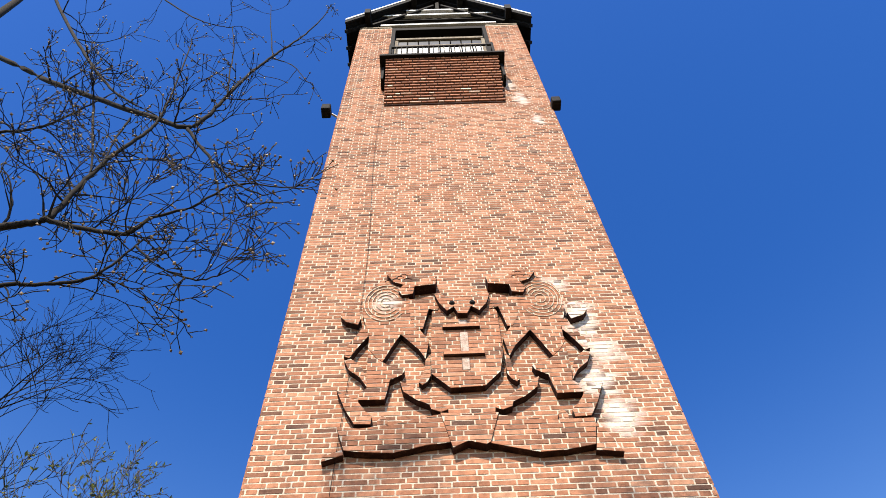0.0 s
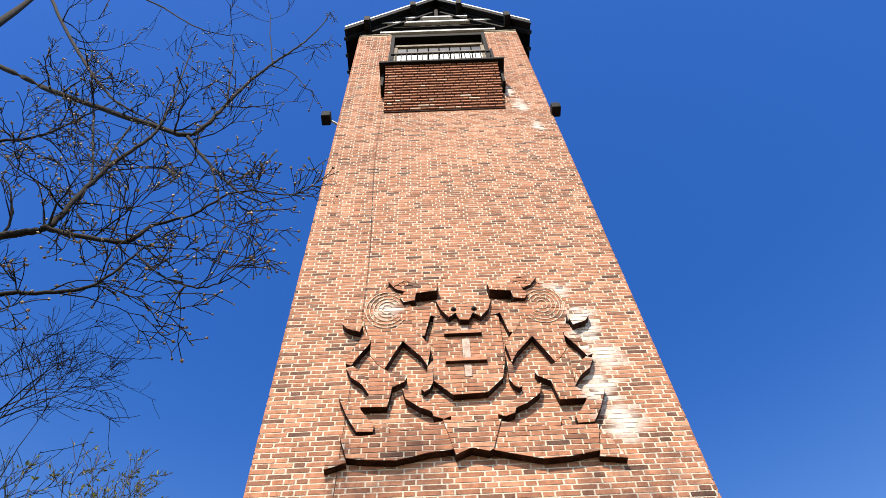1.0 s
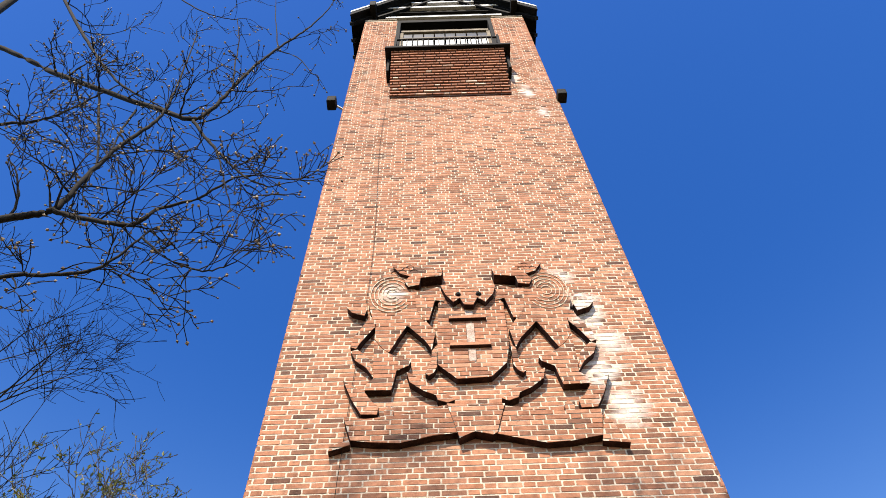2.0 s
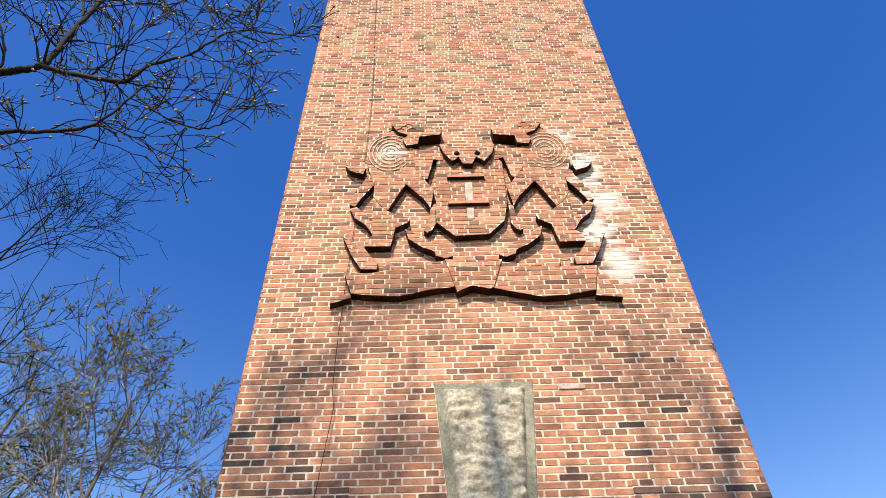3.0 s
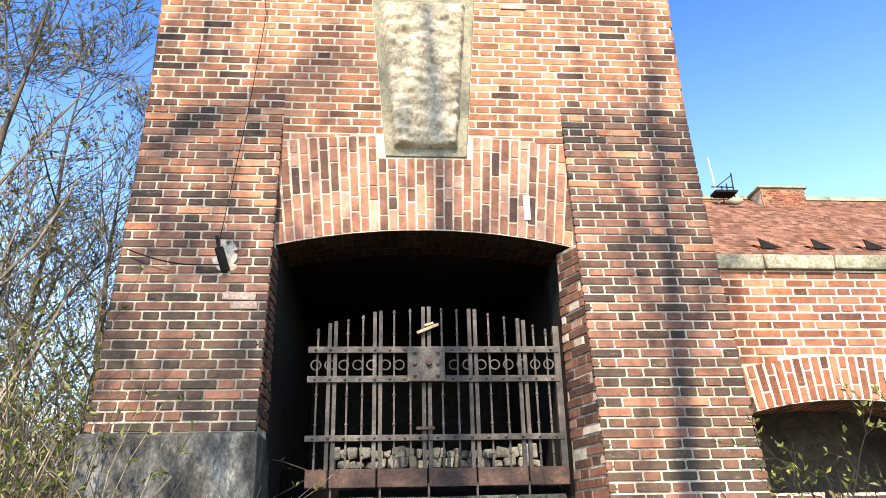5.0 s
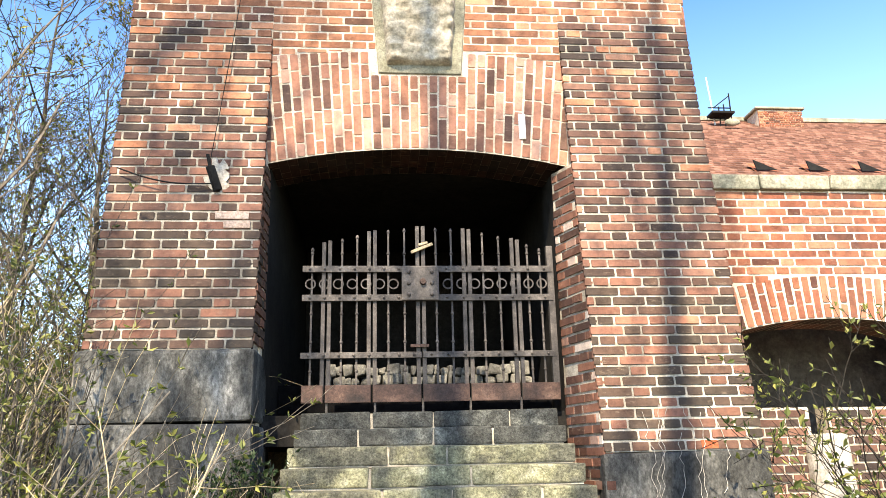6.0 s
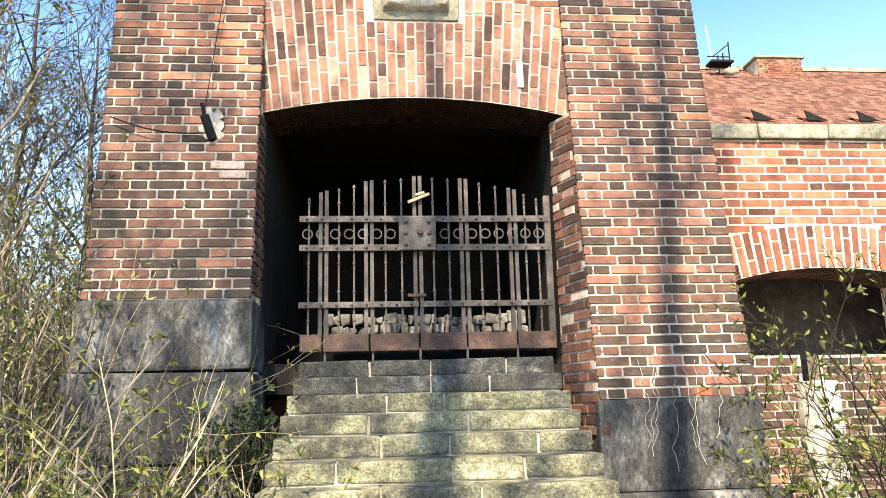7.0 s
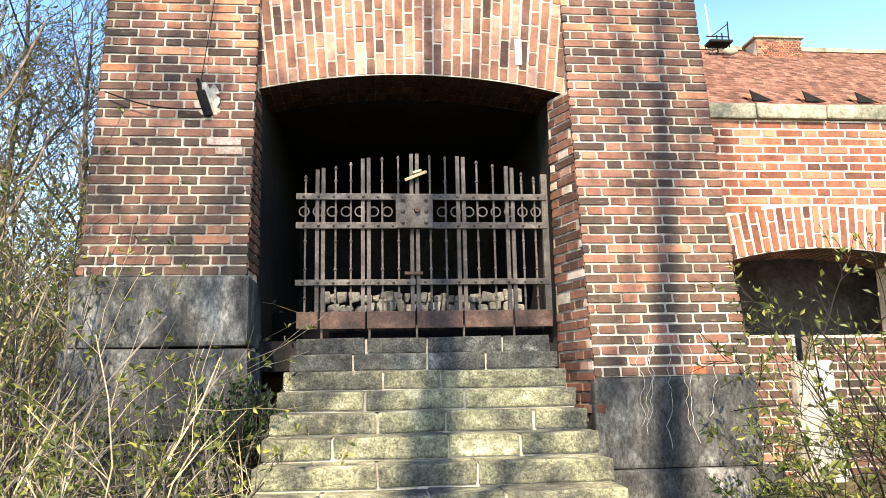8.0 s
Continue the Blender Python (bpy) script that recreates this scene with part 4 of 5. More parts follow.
for sgn in (-1, 1):
    bm = bmesh.new()
    q = [bm.verts.new(p) for p in ((0, YF, AX_Z), (sgn * EX, YF, EZ), (sgn * EX, YR, EZ), (0, YR, AX_Z))]
    q2 = [bm.verts.new(v.co + Vector((0, 0, 0.14))) for v in q]
    bm.faces.new(q), bm.faces.new(q2[::-1])
    for k in range(4):
        bm.faces.new((q[k], q[(k + 1) % 4], q2[(k + 1) % 4], q2[k]))
    bmesh.ops.recalc_face_normals(bm, faces=bm.faces)
    part("roof_slope", bm, M_DARKWOOD, roof)
    part("tile_covering", bar_bm((sgn * 1.39, YF + 0.1, (AX_Z + EZ) / 2 + 0.19), (sgn * 1.39, YR, (AX_Z + EZ) / 2 + 0.19), 0.02), M_TILE, roof)
    part("verge_board", prism_bm([(0, AX_Z + 0.13), (sgn * EX, EZ + 0.13), (sgn * EX, EZ + 0.26), (0, AX_Z + 0.26)], YF - 0.05, YF + 0.02), M_VERGE, roof)
    part("barge_board", prism_bm([(0, AX_Z - 0.12), (sgn * EX, EZ - 0.12), (sgn * EX, EZ + 0.125), (0, AX_Z + 0.125)], YF - 0.03, YF + 0.02), M_DARKWOOD, roof)
    for k in range(11):
        y = YF + 0.25 + k * (YR - YF - 0.5) / 10
        part("rafter", bar_bm((sgn * 0.1, y, AX_Z - 0.2), (sgn * (EX - 0.02), y, EZ - 0.12), 0.1, 0.14), M_DARKWOOD, roof)
    for px in (0.75, 2.15):
        z = roof_z(px) - 0.05
        part("purlin", box_bm(sgn * px - 0.09, sgn * px + 0.09, YF - 0.14, YR - 0.1, z - 0.2, z + 0.26, 0.01), M_BLACK, roof)
    part("strut", bar_bm((sgn * 2.0, -0.04, 24.95), (sgn * 1.0, -0.04, 26.1), 0.1, 0.1), M_DARKWOOD, roof)
    part("upper_strut", bar_bm((sgn * 0.9, -0.04, 26.2), (sgn * 0.12, -0.04, 27.2), 0.09, 0.09), M_DARKWOOD, roof)
    part("wall_plate", box_bm(min(sgn * 1.42, sgn * 2.36), max(sgn * 1.42, sgn * 2.36), -0.02, 0.3, 24.75, 24.85, 0.01), M_GREYWOOD, roof)
part("tie_beam", box_bm(-1.75, 1.75, -0.06, 0.06, 24.86, 24.98, 0.01), M_VERGE, roof)
part("lower_collar", box_bm(-1.5, 1.5, -0.03, 0.06, 25.52, 25.56, 0.01), M_DARKWOOD, roof)
part("collar_beam", box_bm(-1.95, 1.95, -0.07, 0.05, 25.98, 26.12, 0.01), M_VERGE, roof)
part("upper_collar", box_bm(-1.0, 1.0, -0.06, 0.05, 26.62, 26.74, 0.01), M_VERGE, roof)
part("king_post", box_bm(-0.06, 0.06, -0.03, 0.06, 26.75, 27.9, 0.01), M_DARKWOOD, roof)
# near-black sheet added behind the open timbers to supply the shade there
part("gable_shade_sheet", prism_bm([(-2.36, 24.87), (2.36, 24.87), (2.36, 25.05), (0, AX_Z - 0.2), (-2.36, 25.05)], 0.22, 0.32), M_DARKWOOD, roof)

for sx, lab in ((-1, "dark floodlight on a bracket at the tower edge"), (1, "dark floodlight on a bracket at the tower edge")):
    fl = tagged(empty("floodlight"), lab, "floodlight", "tower floodlights")
    ex = 2.62 if sx < 0 else 2.44
    part("bracket", bar_bm((sx * 2.36, 0.15, 17.75), (sx * ex, 0.0, 17.8), 0.04), M_VERGE, fl)
    part("housing", box_bm(sx * ex - 0.1, sx * ex + 0.1, -0.2, 0.05, 17.5, 17.78, 0.03), M_BLACK, fl)

# lightning cable and its hook
cable = tagged(empty("cable"), "thin dark cable hanging down the brick front", "cable")
sp = Soup()
pts = [Vector((-1.40 + 0.05 * math.sin(z * 0.7), -0.03 if z > 7 else -0.05 + min(0, swell(z)) - 0.02, z)) for z in np.linspace(20, 6.2, 40)]
pts += [Vector((-1.42 - 0.2 * k, swell(6.0 - 2.3 * k) - 0.05, 6.0 - 2.3 * k)) for k in np.linspace(0, 1, 10)]
sp.tube(pts, [0.0035] * len(pts), 5)
sp.make("strand", M_BLACK, cable)
hook = tagged(empty("wall_bracket"), "broken black iron bracket in a pale plaster patch", "bracket")
HY = swell(3.6)
bm = bmesh.new()
ring = [bm.verts.new((-1.56 + (0.085 + 0.02 * math.sin(k * 2.3) + 0.014 * math.sin(k * 5.1)) * math.cos(k * 2 * math.pi / 28), HY - 0.012,
                      3.6 + (0.14 + 0.03 * math.sin(k * 1.7) + 0.015 * math.sin(k * 4.3)) * math.sin(k * 2 * math.pi / 28))) for k in range(28)]
back = [bm.verts.new(v.co + Vector((0, 0.05, 0))) for v in ring]
bm.faces.new(ring)
for k in range(28):
    bm.faces.new((ring[k], back[k], back[(k + 1) % 28], ring[(k + 1) % 28]))
bmesh.ops.recalc_face_normals(bm, faces=bm.faces)
part("plaster_spot", bm, M_PLASTER, hook)
part("arm", bar_bm((-1.61, HY - 0.07, 3.67), (-1.55, HY - 0.02, 3.49), 0.045, 0.06, 0.006), M_BLACK, hook)
part("pin", bar_bm((-1.63, HY - 0.08, 3.76), (-1.6, HY - 0.06, 3.62), 0.02), M_BLACK, hook)
sp = Soup()
pts = [Vector((-2.3 + 0.72 * k, HY - 0.04 - 0.03 * math.sin(k * 3), 3.66 - 0.12 * k - 0.06 * math.sin(k * 3.1))) for k in np.linspace(0, 1, 14)]
sp.tube(pts, [0.006] * len(pts), 5)
sp.make("loose_wire", M_BLACK, hook)

# ---------------------------------------------------------------- yard wall beside the tower
yard = tagged(empty("wall_yard"), "low red brick wall with an arched recess and stone coping", "wall", kind="structure")
WY, WX0, WX1, WT = 0.3, 2.40, 16.0, 3.70
A0, A1, AS, AC = 2.66, 4.34, 2.455, 2.56
AM, AH = (A0 + A1) / 2, (A1 - A0) / 2
AR = (AH ** 2 + (AC - AS) ** 2) / (2 * (AC - AS))


def low_arch(x):
    return AC - AR + math.sqrt(max(0, AR ** 2 - (x - AM) ** 2))


ap = [(A0 + (A1 - A0) * k / 10, low_arch(A0 + (A1 - A0) * k / 10)) for k in range(11)]
part("wall_core", prism_bm([(WX0, WT), (WX0, 0), (A0, 0)] + ap + [(A1, 0), (WX1, 0), (WX1, WT)], WY + REC, 0.85), M_MORTAR, yard)
sw = Soup()
M_SIDE_P = brick_material("yard_wall_brick_single", [(0.0, (0.09, 0.042, 0.033)), (0.25, (0.24, 0.088, 0.054)), (0.7, (0.36, 0.14, 0.08)), (1.0, (0.48, 0.23, 0.14))], lime=False, per_object=True, soot_shade=0.45)
kit_s = brick_set(M_SIDE_P)
for i in range(int(WT / C)):
    z0 = WT - (i + 1) * C
    zm = z0 + C / 2
    spans = [(WX0, WX1)]
    if zm < AS:
        spans = [(WX0, A0), (A1, WX1)]
    for s0, s1 in spans:
        for a, b in bond(s0, s1, i, 21):
            xm = (a + b) / 2
            if A0 - 0.1 < xm < A1 + 0.1 and zm < low_arch(min(max(xm, A0), A1)) + 0.38:
                continue
            if b < 4.9 and z0 > 2.3:
                lay(kit_s, yard, a, b, WY, z0)
            else:
                sw.brick(a, b, z0, z0 + C - J, WY, WY)
tagged(sw.make("brickwork", M_SIDE, yard), kind="stuff")
kit_v = brick_set(M_SIDE_P)
NV = 24
for k in range(NV):
    xb = A0 - 0.08 + (k + 0.5) * (A1 - A0 + 0.16) / NV
    ang = math.asin((xb - AM) / AR) * 0.7
    zb = low_arch(min(max(xb, A0), A1))
    s0, turn = 0.0, k % 2
    while s0 < 0.36:
        w = (L, H)[turn % 2]
        w = min(w, 0.375 - s0)
        turn += 1
        mid = s0 + w / 2
        kind, base = ("L", L - J) if w > 0.19 else ("H", H - J)
        ob = new("arch_brick", random.choice(kit_v[kind]))
        ob.parent = yard
        ob.matrix_basis = (pose(xb + math.sin(ang) * mid, WY - 0.003 + random.uniform(-0.003, 0.003), zb + math.cos(ang) * mid) @ pose(0, 0, 0, 0, math.degrees(ang) - 90, 0)
                           @ Matrix.Diagonal(((w - J) / base, 1, 0.95, 1)) @ pose(0, 0, -(C - J) / 2))
        s0 += w
x = WX0
while x < WX1:
    w = random.uniform(0.45, 0.75)
    part("coping_stone", box_bm(x + 0.006, x + w - 0.006, WY - 0.045, 0.9, WT + 0.004, WT + 0.14, 0.015, 0.008), M_COPING, yard)
    x += w
ys = Soup()
for k in range(20):
    xa, xb = A0 + (A1 - A0) * k / 20, A0 + (A1 - A0) * (k + 1) / 20
    for q in range(2):
        y0, y1 = WY + 0.004 + q * 0.27, WY + 0.004 + q * 0.27 + 0.262
        b0 = len(ys.v)
        ys.v += [(xa + 0.003, y0, low_arch(xa) - 0.005), (xb - 0.003, y0, low_arch(xb) - 0.005), (xb - 0.003, y1, low_arch(xb) - 0.005), (xa + 0.003, y1, low_arch(xa) - 0.005)]
        ys.f.append((b0, b0 + 3, b0 + 2, b0 + 1))
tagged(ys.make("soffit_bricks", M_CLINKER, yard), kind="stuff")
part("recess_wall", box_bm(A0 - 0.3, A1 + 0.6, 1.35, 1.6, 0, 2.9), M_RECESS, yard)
part("recess_floor", box_bm(A0, A1, WY + 0.1, 1.34, 0, 0.62), M_EARTH, yard)
rb = Soup()
for i in range(16):
    z0 = 0.63 + i * C
    for a, b in bond(A0 + 0.02, 3.35, i, 31):
        rb.brick(a, b, z0, z0 + C - J, 0.62, 0.62, 0.05)
    for a, b in bond(3.62, A1 + 0.1, i, 33):
        rb.brick(a, b, z0, z0 + C - J, 0.75, 0.75, 0.05)
part("infill_core", box_bm(A0 + 0.02, 3.35, 0.63, 0.9, 0.62, 1.845), M_MORTAR, yard)
part("infill_core", box_bm(3.6, A1, 0.76, 0.95, 0.62, 1.845), M_MORTAR, yard)
rb.make("infill_bricks", M_PIER, yard)
bm = bmesh.new()
bmesh.ops.create_cone(bm, cap_ends=True, segments=20, radius1=0.21, radius2=0.17, depth=1.2, matrix=pose(3.46, 0.62, 1.15))
bmesh.ops.subdivide_edges(bm, edges=bm.edges[:], cuts=3, use_grid_fill=True)
for v in bm.verts:
    v.co += Vector((1, 1, 0)) * 0.03 * noise.noise(v.co * 5)
    if v.co.z > 1.7:
        v.co.z -= 0.12 * (((v.co.x - 3.46) ** 2 + (v.co.y - 0.62) ** 2) ** 0.5) / 0.15
part("plastered_stump", bm, M_PLASTER, yard, "pale flaking plaster stump")

# ---------------------------------------------------------------- far building with a tiled roof
house = tagged(empty("tiled_building"), "long building with a red tiled roof and brick chimney", "building")
RX0, RX1, RY0, RZ0, RY1, RZ1 = 5.0, 60.0, 12.2, 8.2, 20.0, 13.68
part("wall", box_bm(RX0 + 0.4, RX1 - 0.4, RY0 + 0.5, 27.0, 0, RZ0 + 0.2), M_SIDE, house)
tl = Soup()
ROWS_T = 34
for i in range(ROWS_T):
    k0, k1 = i / ROWS_T, (i + 1.15) / ROWS_T
    y0, z0 = RY0 + (RY1 - RY0) * k0, RZ0 + (RZ1 - RZ0) * k0
    y1, z1 = RY0 + (RY1 - RY0) * min(k1, 1), RZ0 + (RZ1 - RZ0) * min(k1, 1)
    x = RX0 + (0.11 if i % 2 else 0)
    while x < 34:
        q = len(tl.v)
        u = random.uniform(0, 0.015)
        tl.v += [(x, y0, z0 + 0.05 + u), (x + 0.21, y0, z0 + 0.05 + u), (x + 0.21, y1, z1 + 0.015), (x, y1, z1 + 0.015), (x, y0, z0), (x + 0.21, y0, z0)]
        tl.f += [(q, q + 1, q + 2, q + 3), (q + 4, q + 5, q + 1, q)]
        x += 0.22
M_TILES = brick_material("plain_tile", [(0.0, (0.09, 0.046, 0.034)), (0.5, (0.165, 0.080, 0.058)), (1.0, (0.24, 0.135, 0.10))], lime=False)
tl.make("roof_tiles", M_TILES, house)
bm = bmesh.new()
for xs in ((RX0, RX1),):
    q = [bm.verts.new(p) for p in ((RX0, RY0, RZ0 - 0.03), (RX1, RY0, RZ0 - 0.03), (RX1, RY1, RZ1 - 0.03), (RX0, RY1, RZ1 - 0.03), (RX0, 27.8, RZ0), (RX1, 27.8, RZ0))]
    bm.faces.new(q[:4])
    bm.faces.new((q[3], q[2], q[5], q[4]))
part("roof_deck", bm, M_TILE, house)
part("ridge", bar_bm((RX0, RY1, RZ1 + 0.06), (RX1, RY1, RZ1 + 0.06), 0.3, 0.16), M_COPING, house)
part("chimney", box_bm(13.8, 15.5, 19.0, 19.9, 12.6, 13.72, 0.02), M_MORTAR, house)
cs_ = Soup()
for i in range(14):
    for a, b in bond(13.79, 15.51, i, 3):
        cs_.brick(a, b, 12.6 + i * C, 12.6 + i * C + C - J, 18.98, 18.98)
cs_.make("chimney_bricks", M_SIDE, house)
part("chimney_cap", box_bm(13.68, 15.6, 18.9, 20.0, 13.72, 13.8, 0.02), M_COPING, house)
for vx in (10.2, 11.75, 13.3, 14.85, 16.4, 18.0):
    k = 0.16
    y, z = RY0 + (RY1 - RY0) * k, RZ0 + (RZ1 - RZ0) * k
    bm = bmesh.new()
    v = [bm.verts.new(p) for p in ((vx, y - 0.2, z - 0.1), (vx + 0.7, y - 0.2, z - 0.1), (vx - 0.1, y + 0.1, z + 0.28), (vx + 0.9, y + 0.6, z + 0.42))]
    for f in ((0, 1, 2), (1, 3, 2), (0, 2, 3), (0, 3, 1)):
        bm.faces.new([v[t] for t in f])
    bmesh.ops.recalc_face_normals(bm, faces=bm.faces)
    vent = part("roof_vent", bm, M_TILE, house)
    # flat black sheet standing for the shade in the vent's opening
    part("vent_mouth_shade", prism_bm([(vx + 0.02, z - 0.06), (vx + 0.62, z - 0.06), (vx - 0.06, z + 0.24)], y - 0.24, y - 0.21), M_BLACK, vent)
rack = tagged(empty("antenna_rack"), "steel antenna rack with mast and dish on the roof ridge", "antenna")
part("mast", bar_bm((12.2, 19.2, 13.0), (12.05, 19.2, 15.1), 0.04), M_VERGE, rack)
for x0, z0, x1, z1 in ((11.9, 13.3, 12.75, 13.3), (11.9, 13.75, 12.75, 13.75), (12.75, 13.0, 12.75, 14.35), (12.5, 13.0, 12.5, 13.9), (12.1, 13.75, 12.75, 14.25), (12.3, 13.0, 12.3, 13.8)):
    part("bar", bar_bm((x0, 19.0, z0), (x1, 19.0, z1), 0.035), M_BLACK, rack)
part("platform", box_bm(11.9, 12.75, 18.7, 19.2, 13.42, 13.5), M_BLACK, rack)
bm = bmesh.new()
bmesh.ops.create_uvsphere(bm, u_segments=16, v_segments=8, radius=0.3, matrix=pose(12.5, 18.5, 12.95) @ Matrix.Diagonal((1, 0.3, 0.45, 1)))
part("dish", bm, M_COPING, rack)
aer = tagged(empty("tv_aerial"), "small dark aerial at the tower flank", "aerial")
part("stay", bar_bm((2.36, 1.2, 5.75), (2.75, 1.2, 5.75), 0.03), M_BLACK, aer)
part("rod", bar_bm((2.72, 1.2, 5.45), (2.72, 1.2, 6.15), 0.02), M_VERGE, aer)
for k in range(3):
    part("element", bar_bm((2.6, 1.2, 5.6 + 0.15 * k), (2.84, 1.2, 5.6 + 0.15 * k), 0.012), M_BLACK, aer)

# ---------------------------------------------------------------- trees and shrubs
def rand_dir(d, spread):
    v = Vector([random.gauss(0, 1) for _ in range(3)])
    v -= v.project(d)
    v.normalize()
    a = radians(random.uniform(0.55, 1.0) * spread)
    return (d * math.cos(a) + v * math.sin(a)).normalized()


def grow(wood, leaves, p, d, length, rad, level, leaf=0.03, n_leaf=3, kids=(3, 5), up=0.15, spread=55, shrink=0.58, sides=5, min_r=0.0025, wander=0.16, buds=False):
    """One shoot that wanders, and the shoots that spring from it; it ends in leaves or buds."""
    steps = (6 if buds else 5) if level > 0 else 4
    pts, rr = [p.copy()], [rad]
    q, dd = p.copy(), d.normalized()
    for i in range(steps):
        dd = (dd + Vector([random.uniform(-wander, wander) for _ in range(3)]) + Vector((0, 0, up * 0.25))).normalized()
        q = q + dd * length / steps
        pts.append(q.copy())
        rr.append(max(min_r * 0.8, rad * (1 - 0.62 * (i + 1) / steps)))
    wood.tube(pts, rr, sides if rad > 0.012 else 4 if rad > 0.006 else 3)
    if buds:
        leaves.bud(pts[-1] - dd * 0.01, dd, leaf * random.uniform(0.8, 1.5))
    if level == 0:
        if leaves is not None and not buds:
            for _ in range(n_leaf):
                t = random.uniform(0.3, 1.0)
                k = min(steps, int(t * steps))
                leaves.leaf(pts[k] + Vector([random.uniform(-0.01, 0.01) for _ in range(3)]), rand_dir(dd, 70), leaf * random.uniform(0.6, 1.3))
        return
    for _ in range(random.randint(*kids)):
        t = random.uniform(0.25, 0.98)
        k = min(steps - 1, int(t * steps))
        base = pts[k].lerp(pts[k + 1], t * steps - k)
        grow(wood, leaves, base, rand_dir(dd, spread), length * shrink * random.uniform(0.7, 1.15), max(min_r, rr[k] * 0.55), level - 1, leaf, n_leaf, kids, up, spread, shrink, sides, min_r, wander, buds)


def limb(wood, twigs, leaves, pts, r0, r1, n_twig, tlen, level, leaf, n_leaf, up=0.1):
    """A heavy limb along a bent line, with side shoots."""
    fine, k = [], 6
    P = [Vector(p) for p in pts]
    for i in range(len(P) - 1):
        a = P[max(i - 1, 0)]
        b, c = P[i], P[i + 1]
        e = P[min(i + 2, len(P) - 1)]
        for s_ in range(k):
            t = s_ / k
            fine.append(0.5 * ((2 * b) + (c - a) * t + (2 * a - 5 * b + 4 * c - e) * t * t + (3 * b - a - 3 * c + e) * t ** 3))
    fine.append(P[-1])
    fine = [f + Vector([random.uniform(-0.012, 0.012) for _ in range(3)]) for f in fine]
    m = len(fine) - 1
    wood.tube(fine, [r0 + (r1 - r0) * i / m for i in range(m + 1)], 7)
    for _ in range(n_twig):
        i = random.randint(1, m - 1)
        d = (fine[i + 1] - fine[i - 1]).normalized()
        grow(twigs, leaves, fine[i], rand_dir(d, 65), tlen * random.uniform(0.5, 1.2), max(0.010, (r0 + (r1 - r0) * i / m) * 0.42), level, leaf, n_leaf, (2, 4), up, 55, 0.6, 5, 0.0095, 0.3, True)
    grow(twigs, leaves, fine[-1], (fine[-1] - fine[-2]).normalized(), tlen * 0.7, r1, level, leaf, n_leaf, (2, 4), up, 45, 0.6, 5, 0.0095, 0.3, True)


random.seed(11)
maple = tagged(empty("maple_tree", (0, 0, 0)), "leafless maple tree with swelling buds on its twigs", "tree")
wood, twigs, buds = Soup(), Soup(), Soup()
BOUGHS = {   # height and reach of each bough, its thickness at both ends, its number of shoots
    "main": ([(-14.3, 24.87), (-12.7, 23.63), (-10.24, 21.23), (-7.94, 19.29), (-6.54, 18.22), (-5.74, 17.63), (-5.45, 18.21), (-5.3, 19.6), (-5.08, 21.34), (-4.73, 22.81), (-4.31, 24.3), (-3.98, 25.73), (-3.72, 27.65)], 0.090, 0.017, 13),
    "high": ([(-16.13, 35.09), (-13.48, 29.75), (-10.84, 24.73), (-9.54, 22.35), (-8.46, 20.58), (-7.7, 19.58), (-6.79, 18.61)], 0.070, 0.017, 14),
    "middle": ([(-8.0, 13.12), (-7.43, 13.33), (-7.09, 13.45), (-7.01, 13.97), (-7.01, 14.89), (-6.87, 16.19), (-6.56, 17.44), (-6.53, 18.4), (-6.66, 19.55), (-6.99, 21.8), (-7.4, 24.5)], 0.082, 0.017, 20),
    "hanging": ([(-5.7, 17.55), (-5.22, 16.62), (-4.68, 15.71), (-4.17, 14.89), (-3.74, 14.37), (-3.39, 14.11)], 0.041, 0.012, 8),
    "hanging_fork": ([(-5.09, 16.46), (-4.74, 15.72), (-4.3, 14.41), (-3.93, 13.29)], 0.025, 0.010, 3),
    "upper": ([(-13.2, 34.6), (-10.7, 31.57), (-9.62, 30.02), (-8.38, 28.02), (-7.3, 26.68), (-6.6, 26.23)], 0.041, 0.012, 4),
    "cross": ([(-5.29, 19.72), (-5.64, 21.64), (-6.0, 23.81), (-6.58, 26.3)], 0.025, 0.012, 3),
    "west": ([(-10.12, 17.66), (-9.4, 17.72), (-8.88, 18.28), (-8.51, 19.35), (-8.3, 19.93)], 0.045, 0.017, 24),
    "low": ([(-7.04, 13.44), (-6.27, 13.08), (-5.48, 12.87), (-5.22, 13.4), (-4.63, 13.77), (-4.0, 14.63), (-3.13, 14.43)], 0.049, 0.012, 17),
    "inner": ([(-7.21, 18.29), (-7.13, 17.11), (-6.95, 15.92)], 0.029, 0.015, 3),
    "upright": ([(-8.51, 19.55), (-7.2, 15.95), (-6.95, 14.88)], 0.033, 0.017, 4),
    "lowest": ([(-7.1, 11.3), (-6.47, 11.37), (-5.73, 11.44), (-5.42, 11.77), (-5.2, 12.44)], 0.049, 0.017, 16),
    "lowest_fork": ([(-5.2, 12.44), (-4.53, 11.7), (-3.92, 11.34), (-3.61, 11.48)], 0.021, 0.010, 7),
    "tip_a": ([(-5.27, 19.48), (-4.84, 19.35), (-4.14, 19.4)], 0.018, 0.010, 2),
    "tip_b": ([(-4.7, 22.81), (-5.35, 26.27), (-5.79, 29.0)], 0.021, 0.010, 2),
    "tip_c": ([(-4.72, 22.7), (-4.07, 22.05), (-3.51, 20.69)], 0.018, 0.010, 2),
}
